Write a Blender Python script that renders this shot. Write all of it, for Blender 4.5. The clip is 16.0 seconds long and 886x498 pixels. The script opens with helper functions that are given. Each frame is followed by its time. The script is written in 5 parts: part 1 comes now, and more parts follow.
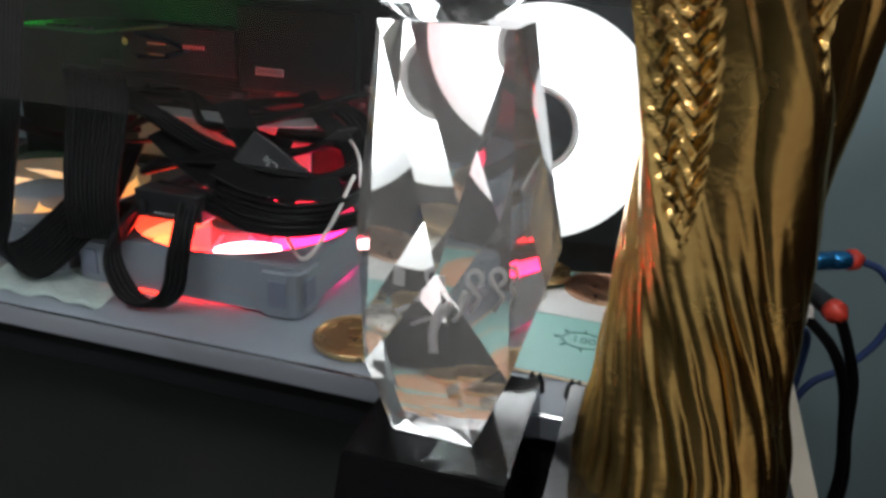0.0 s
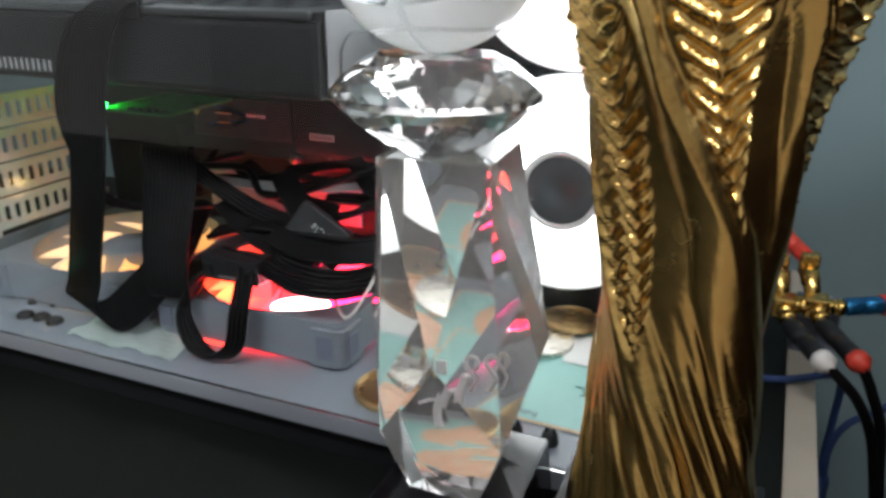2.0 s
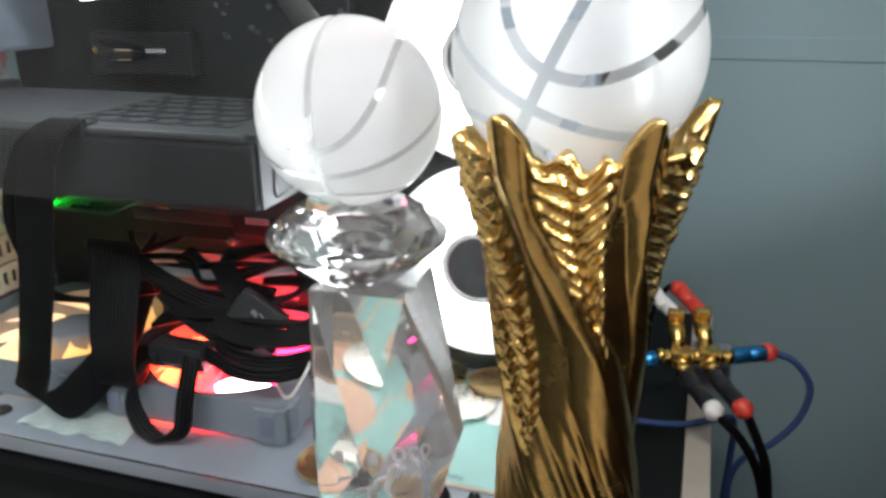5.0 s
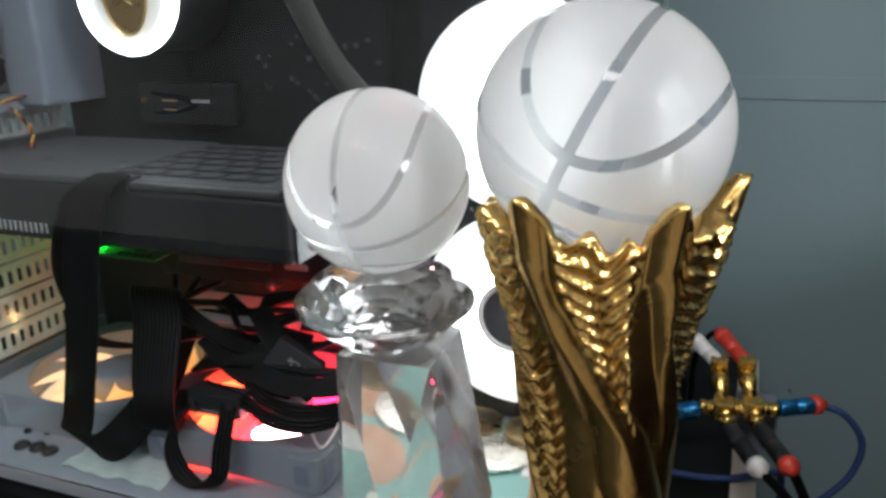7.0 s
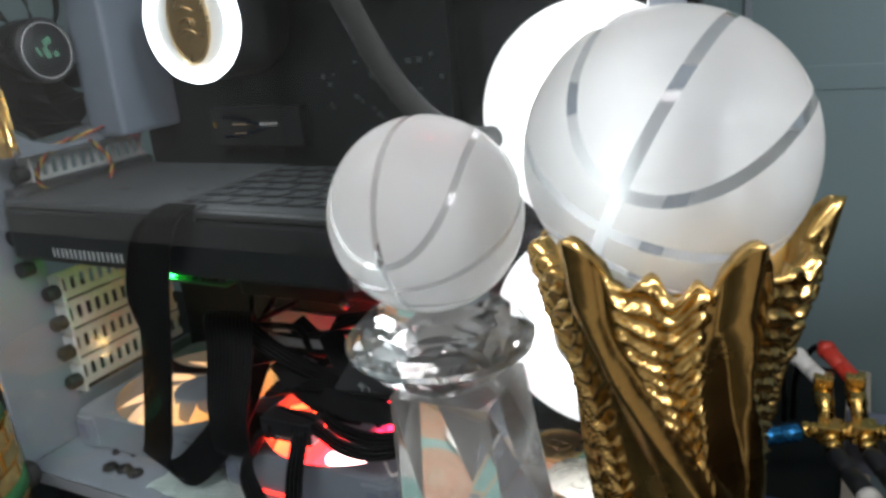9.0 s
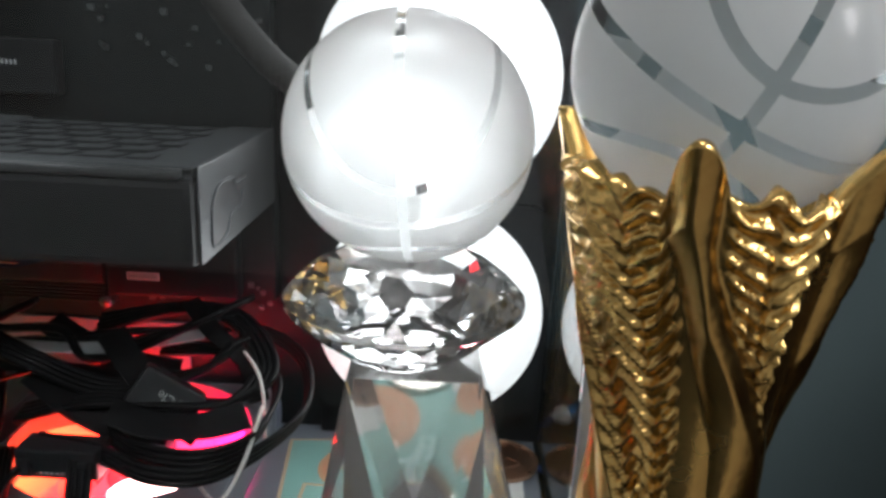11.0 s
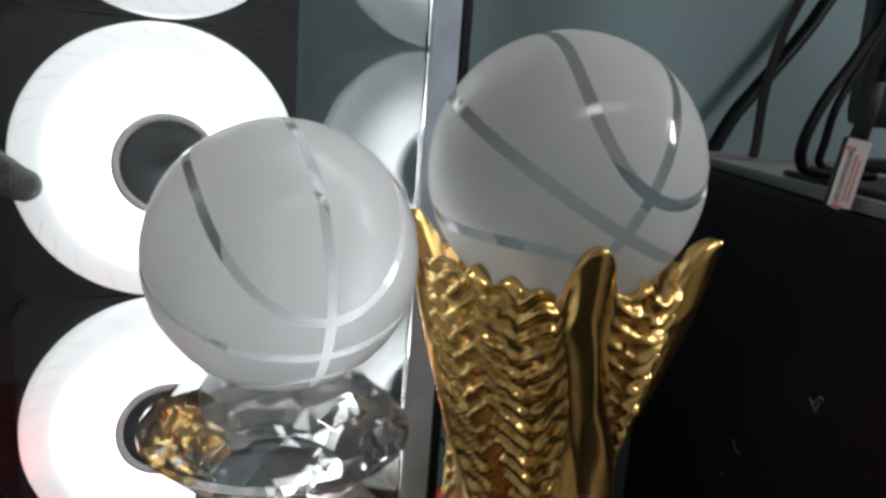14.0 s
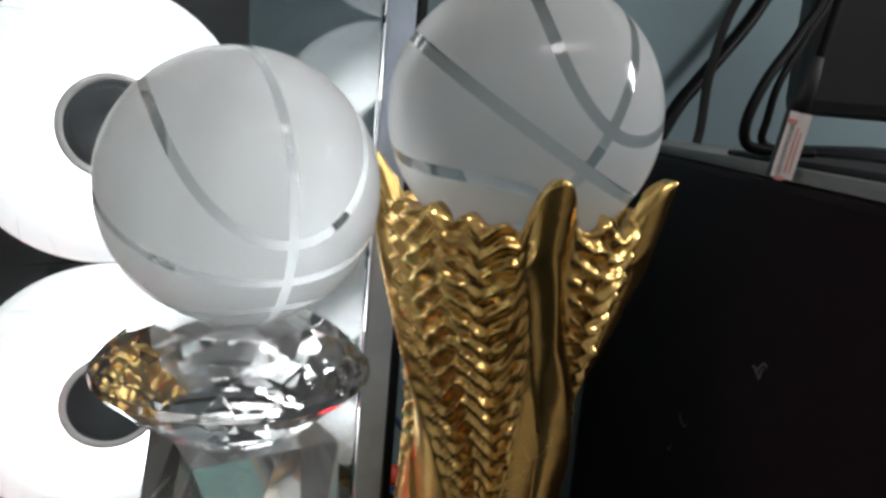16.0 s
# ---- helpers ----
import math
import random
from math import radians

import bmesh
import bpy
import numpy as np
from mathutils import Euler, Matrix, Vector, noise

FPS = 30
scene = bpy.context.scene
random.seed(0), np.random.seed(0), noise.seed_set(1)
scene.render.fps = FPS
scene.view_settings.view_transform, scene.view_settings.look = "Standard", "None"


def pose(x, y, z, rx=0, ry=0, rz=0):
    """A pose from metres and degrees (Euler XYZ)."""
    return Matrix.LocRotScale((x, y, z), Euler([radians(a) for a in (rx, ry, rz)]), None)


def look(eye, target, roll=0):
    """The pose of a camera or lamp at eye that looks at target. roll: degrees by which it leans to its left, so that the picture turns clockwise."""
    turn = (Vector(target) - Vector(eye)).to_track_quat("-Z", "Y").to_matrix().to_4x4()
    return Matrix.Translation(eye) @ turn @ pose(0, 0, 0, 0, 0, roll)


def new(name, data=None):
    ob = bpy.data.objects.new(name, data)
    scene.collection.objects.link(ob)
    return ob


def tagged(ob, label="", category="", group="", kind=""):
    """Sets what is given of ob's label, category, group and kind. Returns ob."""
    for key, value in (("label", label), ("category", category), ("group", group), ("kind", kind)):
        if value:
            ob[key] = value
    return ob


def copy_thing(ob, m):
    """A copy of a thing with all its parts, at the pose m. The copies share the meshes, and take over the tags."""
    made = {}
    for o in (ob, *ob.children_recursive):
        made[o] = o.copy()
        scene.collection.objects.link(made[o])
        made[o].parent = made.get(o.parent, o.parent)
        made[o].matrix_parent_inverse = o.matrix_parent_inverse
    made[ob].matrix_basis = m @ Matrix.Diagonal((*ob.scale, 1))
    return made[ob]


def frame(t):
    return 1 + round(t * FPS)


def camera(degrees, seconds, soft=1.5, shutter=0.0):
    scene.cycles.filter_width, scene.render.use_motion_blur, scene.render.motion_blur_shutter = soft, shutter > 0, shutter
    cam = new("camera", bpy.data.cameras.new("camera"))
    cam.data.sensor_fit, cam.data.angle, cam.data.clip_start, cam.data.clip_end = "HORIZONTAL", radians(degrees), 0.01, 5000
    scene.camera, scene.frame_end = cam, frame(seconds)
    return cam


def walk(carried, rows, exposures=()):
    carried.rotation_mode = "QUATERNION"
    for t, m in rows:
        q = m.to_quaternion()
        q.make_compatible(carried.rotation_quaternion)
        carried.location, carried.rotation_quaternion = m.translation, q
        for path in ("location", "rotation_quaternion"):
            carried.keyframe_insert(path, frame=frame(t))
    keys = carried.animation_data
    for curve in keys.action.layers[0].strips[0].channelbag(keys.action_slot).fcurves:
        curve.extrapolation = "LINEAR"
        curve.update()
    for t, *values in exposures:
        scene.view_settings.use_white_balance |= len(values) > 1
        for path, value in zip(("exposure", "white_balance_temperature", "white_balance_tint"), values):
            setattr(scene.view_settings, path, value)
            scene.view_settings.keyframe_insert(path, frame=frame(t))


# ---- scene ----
cam = camera(61.7, 16.0, soft=3.2)
PATH = [
    (0, (-0.011, -0.242, 0.154), (-0.496, 1.563, -0.56), 3.5),
    (0.5, (0.008, -0.233, 0.15), (-0.668, 1.504, -0.573), 2.4),
    (1, (0.016, -0.235, 0.153), (-0.731, 1.465, -0.589), 0.9),
    (1.5, (0.017, -0.245, 0.179), (-0.734, 1.453, -0.565), 0.7),
    (2, (0.018, -0.253, 0.194), (-0.677, 1.477, -0.53), 0.4),
    (2.5, (0.032, -0.273, 0.193), (-0.596, 1.489, -0.513), -0.3),
    (3, (0.044, -0.292, 0.181), (-0.535, 1.463, -0.584), -1.7),
    (3.5, (0.045, -0.292, 0.188), (-0.49, 1.465, -0.603), -1.5),
    (4, (0.038, -0.281, 0.209), (-0.497, 1.485, -0.562), -1.0),
    (4.5, (0.034, -0.277, 0.227), (-0.512, 1.512, -0.483), -0.4),
    (4.7, (0.033, -0.275, 0.232), (-0.511, 1.521, -0.459), -0.3),
    (6.8, (0.036, -0.276, 0.263), (-0.545, 1.529, -0.372), -0.2),
    (7, (0.038, -0.268, 0.253), (-0.633, 1.513, -0.361), -1.2),
    (7.5, (0.034, -0.237, 0.241), (-0.87, 1.431, -0.393), -4.0),
    (8, (0.044, -0.24, 0.254), (-0.901, 1.403, -0.383), -4.5),
    (8.2, (0.045, -0.246, 0.259), (-0.905, 1.402, -0.36), -4.7),
    (10.3, (-0.011, -0.242, 0.246), (-0.442, 1.606, -0.388), -0.4),
    (10.5, (-0.029, -0.238, 0.235), (-0.282, 1.652, -0.368), 2.6),
    (11, (-0.053, -0.232, 0.226), (-0.087, 1.683, -0.35), 2.7),
    (11.5, (-0.066, -0.226, 0.231), (0.088, 1.68, -0.355), 2.8),
    (12, (-0.078, -0.22, 0.233), (0.346, 1.644, -0.356), 2.6),
    (12.5, (-0.09, -0.219, 0.241), (0.493, 1.619, -0.289), 1.7),
    (13, (-0.097, -0.215, 0.24), (0.612, 1.593, -0.236), 2.2),
    (13.5, (-0.104, -0.214, 0.239), (0.728, 1.548, -0.212), 3.2),
    (14, (-0.114, -0.212, 0.236), (0.843, 1.501, -0.154), 4.2),
    (14.5, (-0.122, -0.212, 0.233), (0.885, 1.475, -0.139), 4.5),
    (15, (-0.121, -0.21, 0.219), (0.914, 1.46, -0.159), 4.5),
    (15.5, (-0.12, -0.209, 0.21), (0.963, 1.441, -0.108), 4.7),
    (16, (-0.117, -0.213, 0.221), (0.961, 1.429, -0.156), 5.0),
]
EXPOSURES = [(0, 0.68), (0.5, 0.76), (1, 0.7), (2, 0.98), (3, 1.43), (3.5, 1.64), (4, 1.68), (4.7, 1.45), (6.8, 0.75), (8.2, 0.82), (10.4, 0.36), (12, 0.45), (13, 0.13), (14, 0.03), (15, 0.14), (16, 0.24)]
walk(cam, [(t, look(eye, target, roll)) for t, eye, target, roll in PATH], EXPOSURES)


# ---- light ----
world = bpy.data.worlds.new("room_air")
world.use_nodes = True
world.node_tree.nodes["Background"].inputs[0].default_value = (0.55, 0.68, 0.75, 1)
world.node_tree.nodes["Background"].inputs[1].default_value = 0.02
scene.world = world

# Unseen fill lamp added overhead, tipped at the front wall to brighten reflections
lamp_data = bpy.data.lights.new("overhead_fill", "AREA")
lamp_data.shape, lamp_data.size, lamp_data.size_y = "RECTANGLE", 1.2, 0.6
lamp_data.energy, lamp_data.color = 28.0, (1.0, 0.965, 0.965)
overhead_fill = new("overhead_fill", lamp_data)
overhead_fill.matrix_world = look((0.0, -1.2, 1.66), (0.0, -1.7, 0.3))
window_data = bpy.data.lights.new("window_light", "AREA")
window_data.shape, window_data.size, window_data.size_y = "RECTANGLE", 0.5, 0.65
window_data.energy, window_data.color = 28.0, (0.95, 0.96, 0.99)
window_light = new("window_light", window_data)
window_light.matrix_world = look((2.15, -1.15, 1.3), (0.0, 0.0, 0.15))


# ---- materials ----
def nodes_of(name):
    m = bpy.data.materials.new(name)
    m.use_nodes = True
    t = m.node_tree
    return m, t, t.nodes["Principled BSDF"]


def setin(b, **kw):
    for k, v in kw.items():
        b.inputs[k.replace("_", " ")].default_value = v


def surface(name, col, rough=0.5, metal=0.0, var=0.12, scale=40.0, bump=0.05, bscale=500.0, rvar=0.1, **kw):
    """Base colour with two scales of variation, uneven gloss and fine relief."""
    m, t, b = nodes_of(name)
    geo = t.nodes.new("ShaderNodeNewGeometry")
    n1 = t.nodes.new("ShaderNodeTexNoise")
    n1.inputs["Scale"].default_value, n1.inputs["Detail"].default_value = scale, 5
    n2 = t.nodes.new("ShaderNodeTexNoise")
    n2.inputs["Scale"].default_value, n2.inputs["Detail"].default_value = bscale, 3
    t.links.new(geo.outputs["Position"], n1.inputs["Vector"])
    t.links.new(geo.outputs["Position"], n2.inputs["Vector"])
    mix = t.nodes.new("ShaderNodeMix")
    mix.data_type = "RGBA"
    mix.inputs["A"].default_value = (*[c * (1 - var) for c in col], 1)
    mix.inputs["B"].default_value = (*[min(1, c * (1 + var)) for c in col], 1)
    t.links.new(n1.outputs["Fac"], mix.inputs["Factor"])
    t.links.new(mix.outputs["Result"], b.inputs["Base Color"])
    rmap = t.nodes.new("ShaderNodeMapRange")
    rmap.inputs["To Min"].default_value, rmap.inputs["To Max"].default_value = max(0.01, rough - rvar), min(1, rough + rvar)
    t.links.new(n1.outputs["Fac"], rmap.inputs["Value"])
    t.links.new(rmap.outputs["Result"], b.inputs["Roughness"])
    if bump:
        bp = t.nodes.new("ShaderNodeBump")
        bp.inputs["Strength"].default_value, bp.inputs["Distance"].default_value = bump, 0.002
        t.links.new(n2.outputs["Fac"], bp.inputs["Height"])
        t.links.new(bp.outputs["Normal"], b.inputs["Normal"])
    setin(b, Metallic=metal, **kw)
    return m


def glass(name, col=(1, 1, 1), rough=0.0, ior=1.5):
    m, t, b = nodes_of(name)
    setin(b, Base_Color=(*col, 1), Roughness=rough, IOR=ior, Transmission_Weight=1.0)
    return m


def glow(name, col, strength):
    m, t, b = nodes_of(name)
    setin(b, Base_Color=(*col, 1), Roughness=0.4, Emission_Color=(*col, 1), Emission_Strength=strength)
    return m


def frosted(name):
    """Etched crystal: milky, partly lets light through, with a soft sheen."""
    m, t, b = nodes_of(name)
    geo = t.nodes.new("ShaderNodeNewGeometry")
    n = t.nodes.new("ShaderNodeTexNoise")
    n.inputs["Scale"].default_value, n.inputs["Detail"].default_value = 900, 2
    t.links.new(geo.outputs["Position"], n.inputs["Vector"])
    bp = t.nodes.new("ShaderNodeBump")
    bp.inputs["Strength"].default_value, bp.inputs["Distance"].default_value = 0.06, 0.0005
    t.links.new(n.outputs["Fac"], bp.inputs["Height"])
    t.links.new(bp.outputs["Normal"], b.inputs["Normal"])
    setin(b, Base_Color=(0.93, 0.955, 0.96, 1), Roughness=0.66, IOR=1.3, Transmission_Weight=0.63,
          Coat_Weight=0.16, Coat_Roughness=0.1)
    return m


def fan_light(name, inner, outer, r0, r1, col=(1, 1, 1)):
    """Lit diffuser: brightest round the hub, where the diodes sit, fainter towards the rim."""
    m, t, b = nodes_of(name)
    tc = t.nodes.new("ShaderNodeTexCoord")
    ln = t.nodes.new("ShaderNodeVectorMath")
    ln.operation = "LENGTH"
    t.links.new(tc.outputs["Object"], ln.inputs[0])
    mr = t.nodes.new("ShaderNodeMapRange")
    mr.interpolation_type = "SMOOTHSTEP"
    mr.inputs["From Min"].default_value, mr.inputs["From Max"].default_value = r0, r1
    mr.inputs["To Min"].default_value, mr.inputs["To Max"].default_value = inner, outer
    t.links.new(ln.outputs["Value"], mr.inputs["Value"])
    t.links.new(mr.outputs["Result"], b.inputs["Emission Strength"])
    setin(b, Base_Color=(0.8, 0.8, 0.8, 1), Roughness=0.45, Emission_Color=(*col, 1))
    return m


def rainbow_light(name, stops, strength):
    """Lit blades whose colour runs round the hub, as addressable diodes do."""
    m, t, b = nodes_of(name)
    tc = t.nodes.new("ShaderNodeTexCoord")
    sx = t.nodes.new("ShaderNodeSeparateXYZ")
    t.links.new(tc.outputs["Object"], sx.inputs[0])
    mr = t.nodes.new("ShaderNodeMapRange")
    mr.inputs["From Min"].default_value, mr.inputs["From Max"].default_value = -0.06, 0.06
    t.links.new(sx.outputs["X"], mr.inputs["Value"])
    ramp = t.nodes.new("ShaderNodeValToRGB")
    el = ramp.color_ramp.elements
    el[0].position, el[0].color = stops[0][0], (*stops[0][1], 1)
    el[1].position, el[1].color = stops[-1][0], (*stops[-1][1], 1)
    for p, c in stops[1:-1]:
        e = el.new(p)
        e.color = (*c, 1)
    t.links.new(mr.outputs["Result"], ramp.inputs["Fac"])
    t.links.new(ramp.outputs["Color"], b.inputs["Emission Color"])
    t.links.new(ramp.outputs["Color"], b.inputs["Base Color"])
    setin(b, Roughness=0.4, Emission_Strength=strength)
    return m


WALL = surface("painted_wall", (0.2, 0.282, 0.3), 0.75, var=0.1, scale=3, bump=0.15, bscale=160)
WALL_PLAIN = surface("room_paint", (0.42, 0.42, 0.405), 0.8, var=0.08, scale=2, bump=0.1, bscale=120)
STAIN = surface("wall_stain", (0.3, 0.345, 0.35), 0.8, var=0.25, scale=60)
FLOORM = surface("wooden_floor", (0.2, 0.17, 0.135), 0.6, var=0.2, scale=6)
DESK = surface("black_laminate", (0.007, 0.0085, 0.008), 0.45, var=0.3, scale=25, bump=0.03, bscale=900, rvar=0.07, Specular_IOR_Level=0.13)
BEIGE = surface("beige_edging", (0.46, 0.42, 0.35), 0.55, var=0.1, scale=60, bump=0.08)
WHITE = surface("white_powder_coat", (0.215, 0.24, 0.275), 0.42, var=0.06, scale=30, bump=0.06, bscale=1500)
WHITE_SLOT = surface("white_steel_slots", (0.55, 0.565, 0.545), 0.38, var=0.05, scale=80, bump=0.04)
GREYPAD = surface("grey_rubber_pad", (0.16, 0.18, 0.24), 0.6, var=0.2, scale=200)
DARKST = surface("dark_steel", (0.010, 0.0115, 0.013), 0.5, var=0.3, scale=40, bump=0.1, bscale=700, Specular_IOR_Level=0.22)
BOARD = surface("black_circuit_board", (0.012, 0.015, 0.016), 0.45, var=0.5, scale=150, bump=0.2, bscale=900, Specular_IOR_Level=0.2)
SINK = surface("anodised_heatsink", (0.009, 0.0105, 0.012), 0.5, 0.1, var=0.3, scale=60, bump=0.1, Specular_IOR_Level=0.2)
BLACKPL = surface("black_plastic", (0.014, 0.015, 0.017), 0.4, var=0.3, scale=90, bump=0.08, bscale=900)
GLOSSBL = surface("polished_black_stone", (0.006, 0.006, 0.007), 0.05, var=0.3, scale=30, bump=0.0, rvar=0.02)
CABLE = surface("black_cable_sheath", (0.005, 0.005, 0.0055), 0.42, var=0.3, scale=200, bump=0.08, bscale=1500, Specular_IOR_Level=0.12)
RUBBER = surface("black_rubber", (0.015, 0.015, 0.016), 0.65, var=0.3, scale=150, bump=0.1)
VENT_SHADE = surface("vent_shade", (0.006, 0.006, 0.007), 0.7, var=0.3, scale=90, bump=0.0, Specular_IOR_Level=0.1)
ALU = surface("brushed_grey_metal", (0.14, 0.145, 0.15), 0.38, 0.85, var=0.15, scale=70, bump=0.1, bscale=1200)
PLATE = surface("graphite_backplate", (0.062, 0.067, 0.07), 0.5, 0.0, var=0.2, scale=35, bump=0.12, bscale=1200)
GREYPR = surface("grey_print", (0.42, 0.43, 0.43), 0.6, var=0.1)
WHITEPR = surface("white_print", (0.75, 0.76, 0.76), 0.6, var=0.05)
SHROUD = surface("pale_shroud", (0.17, 0.2, 0.24), 0.5, var=0.1, scale=60)
BLUEPR = surface("blue_print", (0.012, 0.075, 0.2), 0.5, var=0.2)
GOLD = surface("polished_gold", (1.0, 0.595, 0.21), 0.25, 1.0, var=0.2, scale=70, bump=0.08, bscale=420, rvar=0.07)
BRASS = surface("gilded_brass", (0.7, 0.46, 0.14), 0.25, 1.0, var=0.12, scale=200, bump=0.05)
COIN_GOLD = surface("gold_coin_metal", (0.78, 0.56, 0.28), 0.3, 1.0, var=0.12, scale=150, bump=0.1, bscale=700)
COIN_SILVER = surface("pale_coin_metal", (0.84, 0.8, 0.72), 0.28, 1.0, var=0.08, scale=150, bump=0.1, bscale=700)
COIN_COPPER = surface("copper_coin_metal", (0.75, 0.45, 0.3), 0.3, 1.0, var=0.1, scale=150, bump=0.1)
TEAL = surface("teal_note_paper", (0.3, 0.58, 0.52), 0.5, var=0.12, scale=120, bump=0.05)
TEALDK = surface("dark_green_ink", (0.05, 0.2, 0.15), 0.5, var=0.15, scale=120)
ORANGE = surface("orange_note_ink", (0.72, 0.36, 0.2), 0.5, var=0.12, scale=120)
TAN = surface("tan_note_border", (0.7, 0.52, 0.33), 0.5, var=0.1, scale=120)
PAPER = surface("printed_instruction_paper", (0.62, 0.72, 0.68), 0.6, var=0.12, scale=60)
INK = surface("dark_ink", (0.12, 0.15, 0.14), 0.6, var=0.2)
REDPL = surface("red_plastic", (0.62, 0.05, 0.03), 0.4, var=0.1, scale=200)
WHITEPL = surface("white_plastic", (0.78, 0.77, 0.74), 0.4, var=0.06, scale=200)
BLUEMET = surface("blue_anodised_barrel", (0.03, 0.22, 0.5), 0.25, 0.8, var=0.1, scale=200)
BLUEBR = surface("blue_braided_sleeve", (0.02, 0.05, 0.16), 0.6, var=0.4, scale=900, bump=0.4, bscale=1800)
SLEEVE = surface("grey_braided_sleeve", (0.02, 0.019, 0.018), 0.5, var=0.5, scale=1200, bump=0.6, bscale=1600)
STICKER = surface("pale_green_sticker", (0.12, 0.3, 0.2), 0.4, var=0.5, scale=500)
BRAID = surface("woven_mesh", (0.06, 0.059, 0.057), 0.3, var=0.4, scale=900)
GREENB = surface("green_band", (0.02, 0.12, 0.04), 0.5, var=0.2, scale=120)
YELLOWW = surface("yellow_wire", (0.6, 0.42, 0.08), 0.5)
REDW = surface("red_wire", (0.4, 0.05, 0.04), 0.5)
DUST = surface("dusty_grey_top", (0.22, 0.225, 0.215), 0.6, var=0.3, scale=40, bump=0.1, bscale=600)
CABIN = surface("piano_black_panel", (0.014, 0.0075, 0.009), 0.4, var=0.35, scale=10, bump=0.0, rvar=0.08, Specular_IOR_Level=0.05)
HUBCAP = surface("dark_hub_plastic", (0.04, 0.043, 0.047), 0.4, var=0.2, scale=90, bump=0.05)
SEAM = glass("polished_seam", (0.74, 0.77, 0.78), 0.05, 1.42)
SEAM.node_tree.nodes["Principled BSDF"].inputs["Transmission Weight"].default_value = 0.95
SEAM_SOFT = glass("worn_polished_seam", (0.72, 0.75, 0.76), 0.03, 1.42)
SEAM_SOFT.node_tree.nodes["Principled BSDF"].inputs["Transmission Weight"].default_value = 0.8
SCUFF = surface("pale_scuff", (0.16, 0.17, 0.17), 0.7, var=0.4, scale=300, bump=0.1)
ETCH = surface("white_laser_etching", (0.75, 0.76, 0.78), 0.8, var=0.1, scale=900, bump=0.1)
LABELW = surface("white_label", (0.72, 0.66, 0.63), 0.5, var=0.05, scale=200)
PINKTXT = surface("pink_label_ink", (0.6, 0.25, 0.22), 0.6)
CRYSTAL = glass("optical_crystal", (0.985, 0.99, 0.99), 0.012, 1.54)
CRYSTAL.node_tree.nodes["Principled BSDF"].inputs["Transmission Weight"].default_value = 0.97
COLUMN = glass("clouded_crystal", (0.985, 0.99, 0.99), 0.04, 1.5)
COLUMN.node_tree.nodes["Principled BSDF"].inputs["Transmission Weight"].default_value = 0.9
PANEL_GLASS = glass("panel_glass", (0.755, 0.80, 0.815), 0.0, 1.45)
FROST = frosted("etched_crystal")
FAN_WHITE = fan_light("white_lit_diffuser", 6.3, 0.7, 0.032, 0.0545)
RING_WHITE = glow("white_ring_diode", (0.92, 0.97, 1.0), 5.0)
HUBRING = surface("pale_hub_ring", (0.6, 0.58, 0.56), 0.4, var=0.05)
BLADE_PINK = rainbow_light("magenta_lit_blades", [(0.0, (1.0, 0.12, 0.03)), (0.3, (1.0, 0.02, 0.02)), (0.55, (1.0, 0.025, 0.04)), (0.8, (1.0, 0.02, 0.12)), (1.0, (1.0, 0.02, 0.32))], 6.5)
BLADE_AMBER = rainbow_light("amber_lit_blades", [(0.0, (1.0, 0.72, 0.5)), (0.4, (1.0, 0.68, 0.36)), (0.75, (1.0, 0.58, 0.2)), (1.0, (1.0, 0.25, 0.06))], 0.45)
HOTSPOT = glow("hot_blade_glow", (1.0, 0.45, 0.45), 14.0)
HOTRED = glow("red_spill_glow", (1.0, 0.03, 0.02), 4.5)
GREENHOT = glow("bright_green_diode", (0.03, 1.0, 0.1), 900.0)
EDGE = surface("pale_glass_edge", (0.42, 0.49, 0.58), 0.35, var=0.25, scale=120, bump=0.05)
GREENLIT = surface("green_solder_mask", (0.03, 0.25, 0.06), 0.3, var=0.2, scale=90)


# ---- mesh helpers ----
def bm_new():
    return bmesh.new()


def part(name, bm, material, parent=None, label="", smooth=False):
    """Links a bmesh as one mesh object under a thing or under a part."""
    me = bpy.data.meshes.new(name)
    if smooth:
        for f in bm.faces:
            f.smooth = True
    bm.to_mesh(me)
    bm.free()
    me.materials.append(material)
    ob = new(name, me)
    if parent is not None:
        ob.parent = parent
    if label:
        ob["label"] = label
    return ob


def thing(name, at=(0, 0, 0), label="", category="", group="", kind=""):
    ob = new(name)
    ob.location = at
    ob.empty_display_size = 0.01
    return tagged(ob, label, category, group, kind)


def box(bm, x0, x1, y0, y1, z0, z1, bevel=0.0, m=None):
    mat = Matrix.Translation(((x0 + x1) / 2, (y0 + y1) / 2, (z0 + z1) / 2)) @ Matrix.Diagonal((abs(x1 - x0), abs(y1 - y0), abs(z1 - z0), 1))
    r = bmesh.ops.create_cube(bm, size=1.0, matrix=(m @ mat) if m else mat)
    if bevel:
        edges = list({e for v in r["verts"] for e in v.link_edges})
        bmesh.ops.bevel(bm, geom=edges, offset=bevel, segments=2, affect="EDGES", profile=0.6)
    return bm


